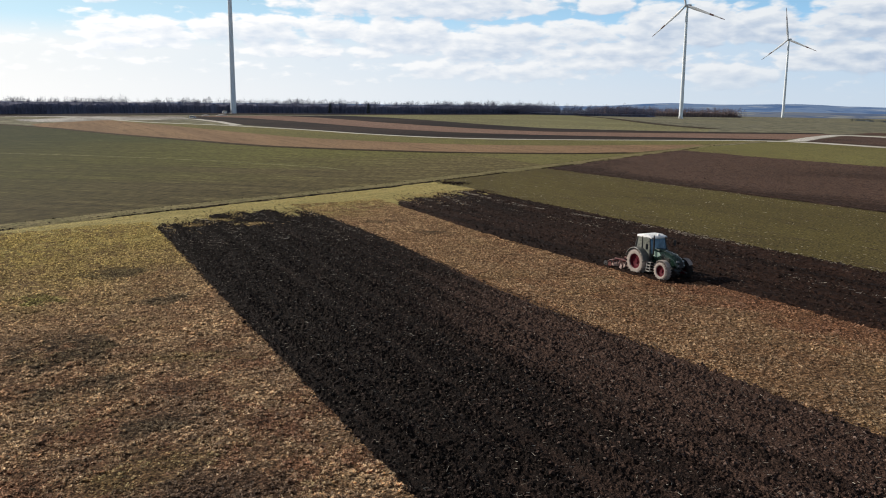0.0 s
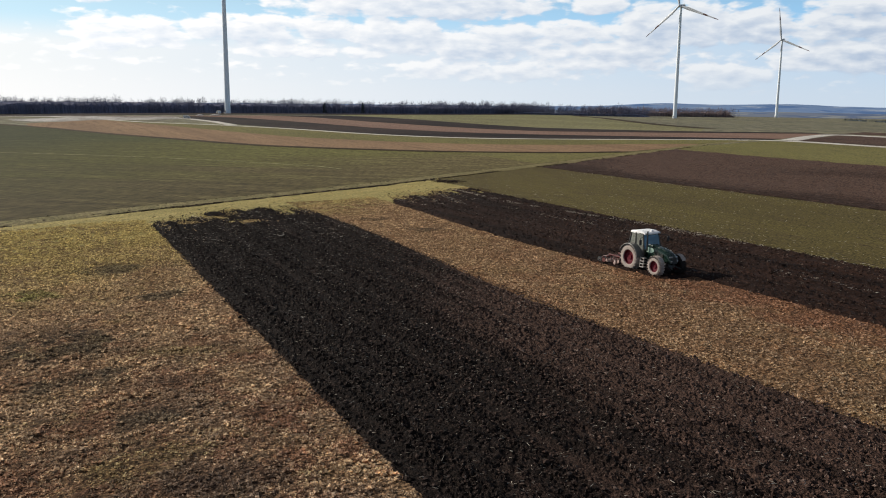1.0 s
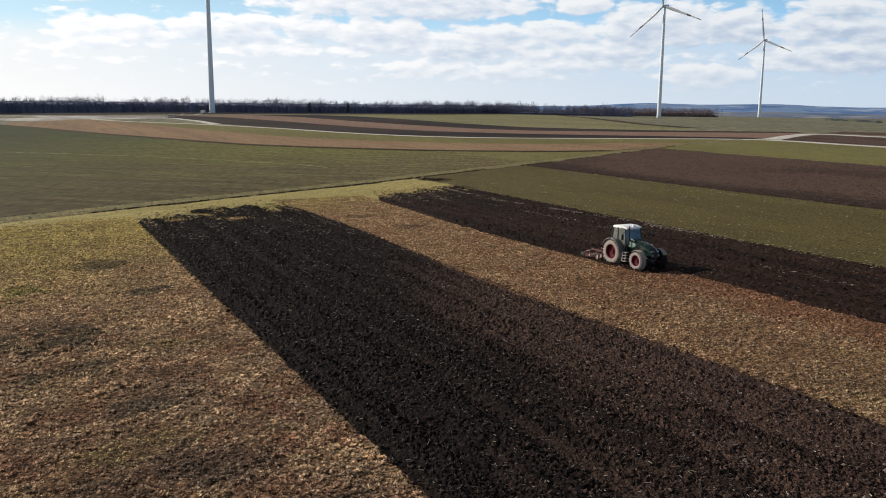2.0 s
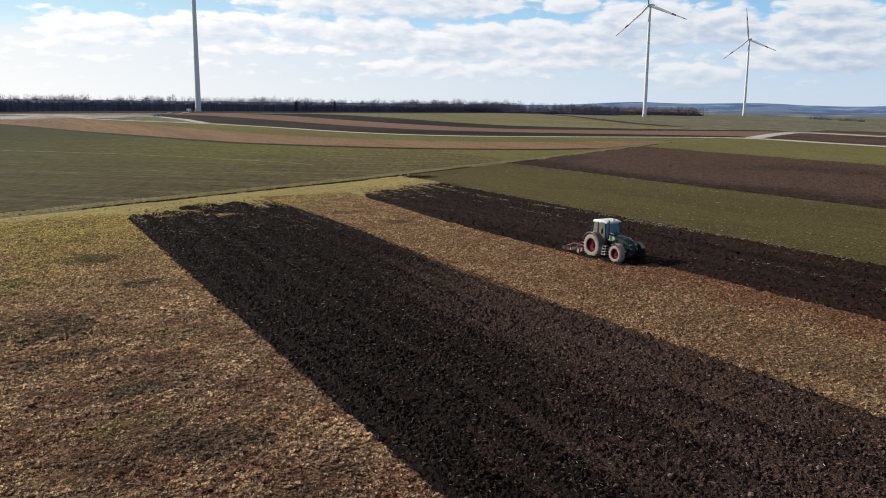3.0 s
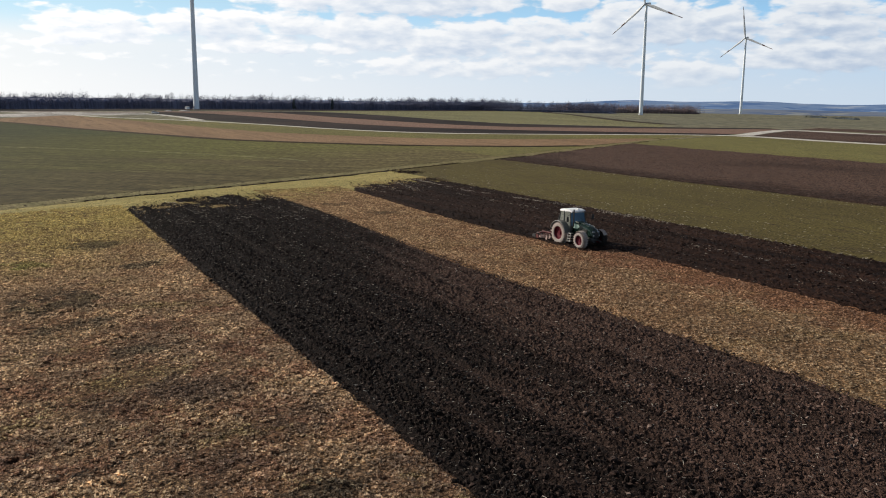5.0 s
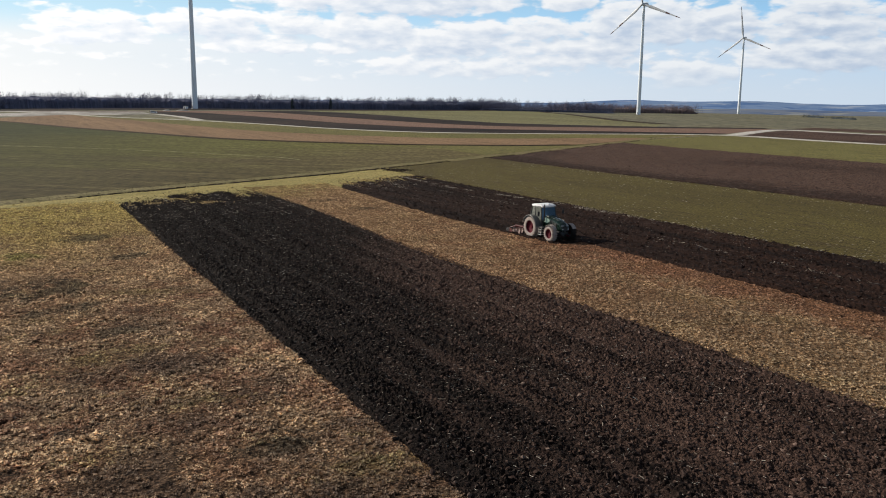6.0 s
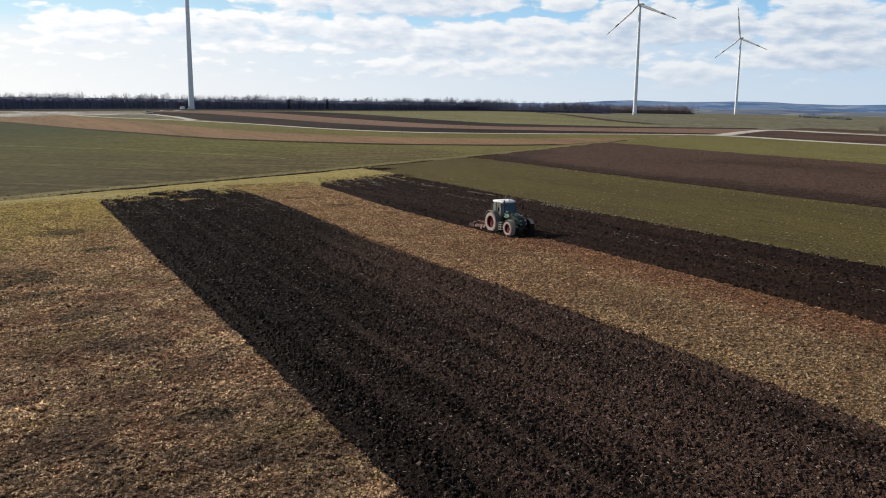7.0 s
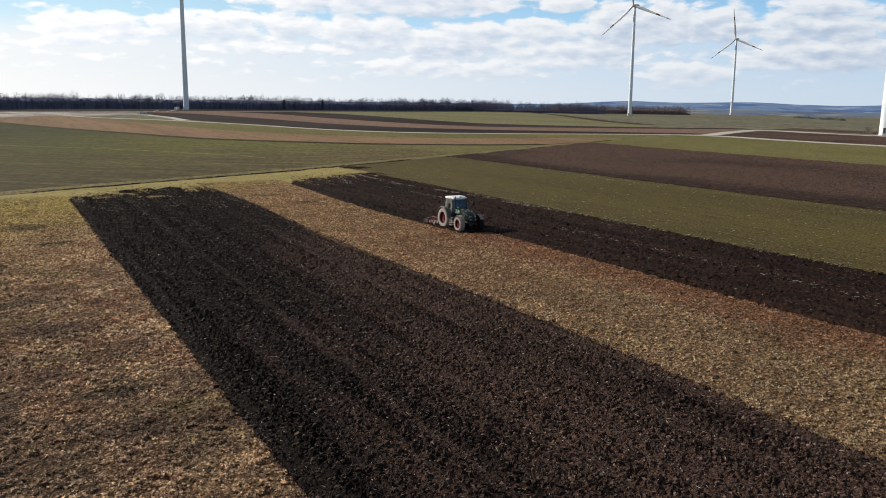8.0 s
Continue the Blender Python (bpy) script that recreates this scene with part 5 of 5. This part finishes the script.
# ---- woods, thickets, hills ----
def tree_template(rng, bushy=False):
    """A bare winter tree one unit high: trunk, limbs and a fuzzy crown of twig sprays, as slim blades."""
    v, f = [], []

    def blade(a, b, w0, w1, turn=None):
        a, b = np.array(a), np.array(b)
        ang = rng.uniform(0, np.pi) if turn is None else turn
        s = np.array([np.cos(ang), np.sin(ang), 0.0])
        k = len(v)
        v.extend([a - s * w0, a + s * w0, b] if w1 < 0.0125 and turn is None else [a - s * w0, a + s * w0, b + s * w1, b - s * w1])
        f.append((k, k + 1, k + 2))
        if len(v) - k == 4:
            f.append((k, k + 2, k + 3))

    fork = 0.05 if bushy else rng.uniform(0.20, 0.34)
    lean = rng.normal(0, 0.03, 2)
    for turn in (0.0, 1.57):
        blade((0, 0, -0.05), (lean[0], lean[1], fork), 0.013, 0.010, turn)
        blade((lean[0], lean[1], fork), (lean[0] * 2, lean[1] * 2, 0.80), 0.010, 0.003, turn)
    for i in range(7):
        h = fork * 0.8 + (0.62 - fork * 0.8) * i / 7
        a = rng.uniform(0, 2 * np.pi)
        n = rng.uniform(0.24, 0.36)
        base = np.array([lean[0] * (1 + h), lean[1] * (1 + h), h])
        blade(base, base + np.array([np.cos(a) * n * 0.75, np.sin(a) * n * 0.75, n * 0.8]), 0.005, 0.002)
    wide = 0.34 if bushy else rng.uniform(0.24, 0.36)
    for _ in range(72):
        d = rng.normal(0, 1, 3)
        d *= rng.uniform(0.35, 1.0) ** 0.5 / np.linalg.norm(d)
        mid = 0.42 if bushy else 0.62
        p = np.array([d[0] * wide, d[1] * wide, mid + d[2] * (0.38 if bushy else 0.34)])
        grow_to = np.array([d[0] * 0.05, d[1] * 0.05, 0.04 + 0.03 * rng.uniform()]) + rng.normal(0, 0.025, 3)
        blade(p - grow_to, p + grow_to, rng.uniform(0.006, 0.011), 0.004)
    return np.array(v), np.array(f)


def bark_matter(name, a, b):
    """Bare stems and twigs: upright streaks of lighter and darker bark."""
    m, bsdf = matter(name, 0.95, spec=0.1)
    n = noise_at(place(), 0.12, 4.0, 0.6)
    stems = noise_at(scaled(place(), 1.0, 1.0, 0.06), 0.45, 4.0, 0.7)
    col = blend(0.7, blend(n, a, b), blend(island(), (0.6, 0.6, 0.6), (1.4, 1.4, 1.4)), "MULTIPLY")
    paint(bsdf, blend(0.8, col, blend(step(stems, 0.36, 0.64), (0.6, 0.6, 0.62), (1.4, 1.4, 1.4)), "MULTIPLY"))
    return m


# lightened slate-blue bark: distance haze is put into the colour
HAZED_BARK = bark_matter("haze_blued_winter_bark", (0.108, 0.122, 0.195), (0.155, 0.150, 0.192))
THICKET = bark_matter("brown_thicket", (0.185, 0.145, 0.150), (0.235, 0.180, 0.170))
PALE_TWIG = bark_matter("pale_twigs", (0.22, 0.19, 0.16), (0.30, 0.26, 0.22))
trng = np.random.default_rng(21)
trees = [tree_template(trng) for _ in range(9)]
bushes = [tree_template(trng, True) for _ in range(6)]


def wood(name, line, depth, count, low, high, material, label, shapes, under=0.62, solid=1.04, grows=1.0, closes=1.0):
    c = along(line, 200)
    i = trng.integers(0, 200, count)
    back = trng.uniform(0, 1, count) ** 1.4 * depth
    d = np.gradient(c, axis=0)
    d /= np.hypot(d[:, 0], d[:, 1])[:, None]
    side = np.stack([-d[:, 1], d[:, 0]], 1)
    q = c[i] + side[i] * back[:, None] + trng.normal(0, 2.5, (count, 2))
    size = trng.uniform(low, high, count) * (1 + 0.12 * rough_noise(q[:, 0], q[:, 1], 45.0, 71) + 0.08 * rough_noise(q[:, 0], q[:, 1], 11.0, 72))
    size *= np.interp(i, [0, 200], [grows, 1.0])
    at = np.stack([q[:, 0], q[:, 1], land(q[:, 0], q[:, 1])], 1)
    ob = new(name)
    tagged(ob, label, "woods", kind="stuff")
    strew("bare_trees", shapes, at, size, material, ob, "bare winter trees", trng, 1.0, 0.05)
    n = int(count * 0.2)
    i = trng.integers(0, 200, n)
    q = c[i] + side[i] * (trng.uniform(0, 1, n)[:, None] * depth * 0.6) + trng.normal(0, 2.0, (n, 2))
    at = np.stack([q[:, 0], q[:, 1], land(q[:, 0], q[:, 1])], 1)
    strew("undergrowth", bushes, at, trng.uniform(low, high, n) * under * np.interp(i, [0, 200], [grows, 1.0]), material, ob, "dense bare undergrowth", trng, 1.0, 0.05)
    # the closed inside of the wood: a steep, uneven mass of stems and brush
    run = np.array(line, float)
    m = int(np.hypot(*np.diff(run, axis=0).T).sum() / 0.7)
    c = along(line, m)
    d = np.gradient(c, axis=0)
    d /= np.hypot(d[:, 0], d[:, 1])[:, None]
    side = np.stack([-d[:, 1], d[:, 0]], 1)
    t = np.array([0, 0.01, 0.03, 0.2, 0.45, 0.7, 0.97, 1.0])
    up = np.array([0, 0.80, 0.95, 1.0, 1.0, 0.98, 0.9, 0.0])
    k = len(t)
    q = c[:, None] + side[:, None] * (7 + t * (depth - 7))[None, :, None]
    wob = 0.5 * rough_noise(q[..., 0], q[..., 1], 9.0, 73) + 0.9 * rough_noise(q[..., 0], q[..., 1], 1.5, 74)
    ends = np.minimum(np.arange(m), np.arange(m)[::-1]) / (m * 0.04 + 1)
    up = up[None] * np.clip(ends, 0, 1)[:, None] ** 0.7 * np.linspace(closes, 1.0, m)[:, None]
    z = land(q[..., 0], q[..., 1]) - 0.5 + low * solid * (1 + 0.16 * wob) * up
    mass = new("brush_mass", mesh_of("brush_mass", np.concatenate([q, z[..., None]], -1).reshape(-1, 3), grid_faces(m, k), material))
    mass.parent = ob
    tagged(mass, "closed brush inside the woods", kind="stuff")
    return ob


wood("bare_woods", [(-70, 600), (-21, 628), (50, 690), (120, 752), (190, 790), (280, 822), (422, 880), (560, 965), (640, 1010), (700, 1040)], 70, 2900, 9.6, 14.0, HAZED_BARK,
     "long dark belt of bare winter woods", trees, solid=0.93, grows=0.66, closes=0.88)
ribbon("bare_margin", [(-70, 598), (-21, 622), (50, 664), (140, 722), (255, 768), (422, 850), (560, 945), (640, 1000)], 44, SOIL_FAR, "dark bare margin before the woods", 0.5, category="field")
wood("wood_edge", [(600, 985), (650, 945), (690, 910), (735, 860)], 60, 620, 8.0, 12.5, HAZED_BARK, "thinning edge of bare winter woods", trees, solid=0.45)
wood("brown_thicket", [(735, 905), (800, 960), (880, 955), (990, 940)], 60, 620, 11.0, 15.0, THICKET, "low brown thicket behind a wind turbine", bushes, 0.6, 0.62)
for x, y, s in ((337, 203, 5.0), (341, 206, 4.2)):
    twigs = [bushes[i % 6][0] * s * trng.uniform(0.7, 1.0) + [trng.normal(0, 0.8), trng.normal(0, 0.8), 0] for i in range(9)]
    sizes = np.cumsum([0] + [len(v) for v in twigs])
    bush = new("bare_bush", mesh_of("bare_bush", np.concatenate(twigs), np.concatenate([bushes[i % 6][1] + sizes[i] for i in range(9)]), PALE_TWIG))
    bush.location = (x, y, float(land(x, y)))
    tagged(bush, "pale bare bush beside a turbine tower", "bush", "bushes beside a turbine")


def evergreen(x, y, high):
    """A dark conifer: straight trunk and a ragged crown of drooping needle sprays."""
    top = new("evergreen_tree")
    tagged(top, "dark evergreen tree among bare winter woods", "tree", "evergreens in the woods")
    part("trunk", rod(bmesh.new(), (0, 0, -0.3), (0, 0, high * 0.95), 0.22, 8, 0.04), HAZED_BARK, top)
    n = 420
    up = trng.uniform(0.12, 1.0, n)
    a = trng.uniform(0, 2 * np.pi, n)
    reach_out = high * 0.24 * (1.08 - up) ** 0.5 * trng.uniform(0.4, 1.0, n)
    d = np.stack([np.cos(a), np.sin(a), np.zeros(n)], 1)
    side = np.stack([-np.sin(a), np.cos(a), np.zeros(n)], 1) * trng.uniform(0.25, 0.5, n)[:, None]
    root = d * (reach_out * 0.3)[:, None] + [0, 0, 1] * (up * high)[:, None]
    tip = d * reach_out[:, None] + [0, 0, 1] * (up * high - 0.4)[:, None]
    v = np.stack([root + [0, 0, 0.35], tip + side, tip - side - [0, 0, 0.3]], 1).reshape(-1, 3)
    crown = new("crown", mesh_of("crown", v, np.arange(n * 3).reshape(-1, 3), NEEDLES))
    crown.parent = top
    top.matrix_world = pose(x, y, float(land(x, y)))


NEEDLES = bark_matter("dark_needles", (0.050, 0.062, 0.072), (0.070, 0.082, 0.085))
evergreen(272, 812, 11.2)
evergreen(321, 830, 12.0)


def hills(name, reach_m, foot_m, a0, a1, rise, material, label, seed):
    """A ridge far off: an arc of land that climbs from its foot to an uneven crest."""
    n, k = 160, 12
    a = np.radians(np.linspace(a0, a1, n))[:, None]
    t = np.linspace(0, 1.25, k)[None, :]
    r = foot_m + (reach_m - foot_m) * t
    x, y = np.sin(a) * r, np.cos(a) * r
    top = rise(np.degrees(a)) + 2.2 * rough_noise(np.degrees(a) * 100, 0 * a, 260, seed) + 1.0 * rough_noise(np.degrees(a) * 100, 0 * a, 70, seed + 1)
    base = -26.0
    z = base + (top - base) * np.where(t <= 1, smooth(t), 1 - (t - 1) * 0.8) + 0.8 * rough_noise(x, y, 160, seed + 2) * np.minimum(t, 1)
    tagged(new(name, mesh_of(name, np.stack([x + 0 * t, y + 0 * t, z], -1).reshape(-1, 3), grid_faces(n, k), material, True)), label, "hills", kind="structure")


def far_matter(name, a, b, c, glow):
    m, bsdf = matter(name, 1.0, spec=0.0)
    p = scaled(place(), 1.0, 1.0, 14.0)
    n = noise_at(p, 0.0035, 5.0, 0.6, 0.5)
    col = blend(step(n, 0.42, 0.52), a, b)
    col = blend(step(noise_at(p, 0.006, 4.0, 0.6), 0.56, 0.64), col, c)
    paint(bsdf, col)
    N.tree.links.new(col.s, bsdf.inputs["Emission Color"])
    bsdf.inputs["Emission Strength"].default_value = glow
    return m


# the far air's blue is put into these colours and made to glow
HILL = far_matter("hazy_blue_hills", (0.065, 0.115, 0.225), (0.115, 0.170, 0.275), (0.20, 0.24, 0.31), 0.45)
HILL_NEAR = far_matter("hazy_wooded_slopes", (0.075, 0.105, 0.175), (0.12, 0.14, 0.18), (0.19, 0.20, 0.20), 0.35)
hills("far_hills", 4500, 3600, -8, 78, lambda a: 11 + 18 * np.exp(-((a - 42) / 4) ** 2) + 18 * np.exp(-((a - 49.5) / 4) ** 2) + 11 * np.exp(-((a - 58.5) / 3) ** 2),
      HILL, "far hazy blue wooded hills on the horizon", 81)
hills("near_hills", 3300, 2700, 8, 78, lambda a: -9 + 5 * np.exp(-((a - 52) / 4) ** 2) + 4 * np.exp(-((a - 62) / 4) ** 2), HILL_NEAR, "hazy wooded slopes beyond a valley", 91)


for line in ([(1010, 770), (950, 705)], [(925, 668), (880, 610)]):
    wood("valley_hedge", line, 14, 60, 3.0, 5.0, NEEDLES, "distant dark hedge in a shallow valley", bushes, 0.6, 0.7)


# ---- small things by the turbine and the lanes ----
def car(x, y, turn):
    top = new("car")
    tagged(top, "small white van parked on a gravel spur", "car")
    part("body", slab(bmesh.new(), [(-2.2, 0.35), (-2.25, 0.85), (-1.5, 1.05), (-0.9, 1.75), (1.9, 1.85), (2.2, 1.0), (2.2, 0.35)], -0.9, 0.9, 0.1), CAR_WHITE, top, "", True)
    for s in (-1, 1):
        part("side_window", slab(bmesh.new(), [(-1.3, 1.1), (-0.85, 1.62), (1.6, 1.68), (1.8, 1.1)], s * 0.905 - 0.01, s * 0.905 + 0.01, 0.0), BLACK, top)
        for y0 in (-1.4, 1.4):
            w = part("wheel", rod(bmesh.new(), (s * 0.72, y0, 0.33), (s * 0.93, y0, 0.33), 0.33, 20), BLACK, top)
            part("rim", rod(bmesh.new(), (s * 0.93, y0, 0.33), (s * 0.945, y0, 0.33), 0.2, 16), STEEL, w)
    part("windscreen", block(bmesh.new(), (1.5, 0.02, 0.75), (0, -1.23, 1.38), (-40, 0, 0), 0.0), BLACK, top)
    top.matrix_world = pose(x, y, float(land(x, y)) + 0.12, 0, 0, turn)


car(95, 575, 60)
cabin = new("transformer_cabin")
tagged(cabin, "small pale transformer cabin beside a turbine foot", "cabin")
part("cabin_wall", block(bmesh.new(), (2.6, 3.4, 2.3), (0, 0, 1.15), edge=0.04), ROOF, cabin)
part("cabin_roof", slab(bmesh.new(), [(-2.0, 2.3), (-2.0, 2.42), (0, 2.85), (2.0, 2.42), (2.0, 2.3)], -1.5, 1.5, 0.03), CONCRETE, cabin)
part("cabin_door", block(bmesh.new(), (0.06, 1.0, 1.9), (-1.31, 0, 1.0), edge=0.01), CAST, cabin)
cabin.matrix_world = pose(148, 731, float(land(148, 731)), 0, 0, 20)
for x, y, w in ((118, 655, 3.0), (132, 664, 4.5)):
    heap = bmesh.new()
    bmesh.ops.create_icosphere(heap, subdivisions=3, radius=1)
    for u in heap.verts:
        k = 1 + 0.25 * noise.noise(u.co * 2.3 + Vector((x, y, 0)))
        u.co = Vector((u.co.x * w * k, u.co.y * w * 0.6 * k, max(u.co.z, -0.1) * 0.9 * k))
    ob = part("gravel_heap", heap, GRAVEL, None, "", True)
    tagged(ob, "low heap of pale gravel beside a field", "heap", "gravel heaps by the yard")
    ob.location = (x, y, float(land(x, y)))
for x, y, turn, w in ((2480, 1480, 20, 22), (2560, 1500, -30, 16), (2420, 1400, 5, 14)):
    house = new("farmhouse")
    tagged(house, "distant white farm building with pitched roof", "house", "farm buildings in the valley")
    part("wall", block(bmesh.new(), (w, 10, 6), (0, 0, 3), edge=0), ROOF, house)
    part("roof", slab(bmesh.new(), [(-5.8, 6), (0, 10), (5.8, 6)], -w / 2 - 0.5, w / 2 + 0.5, 0.0), CAST, house)
    house.matrix_world = pose(x, y, float(land(x, y)) - 0.2, 0, 0, turn)


# ---- the larger clods of the tilled strip, one by one ----
def clod_mesh(v, f):
    me = mesh_of("soil_clod", v * [1.0, 1.0, 0.7], f, CLOD)
    return me


clod_meshes = [clod_mesh(v, f) for v, f in balls]
crng = np.random.default_rng(33)
for i in range(240):
    x, y = crng.uniform(11.0, 26.0), crng.uniform(-2.0, 16.0)
    clod = new("soil_clod", clod_meshes[i % len(clod_meshes)])
    clod.parent = tilled_strip
    r = crng.uniform(0.055, 0.085)
    clod.matrix_local = Matrix.LocRotScale((x, y, 0.12 + 0.3 * r), Euler((crng.uniform(-0.4, 0.4), crng.uniform(-0.4, 0.4), crng.uniform(0, 6.28))), (r, r * crng.uniform(0.7, 1.2), r))
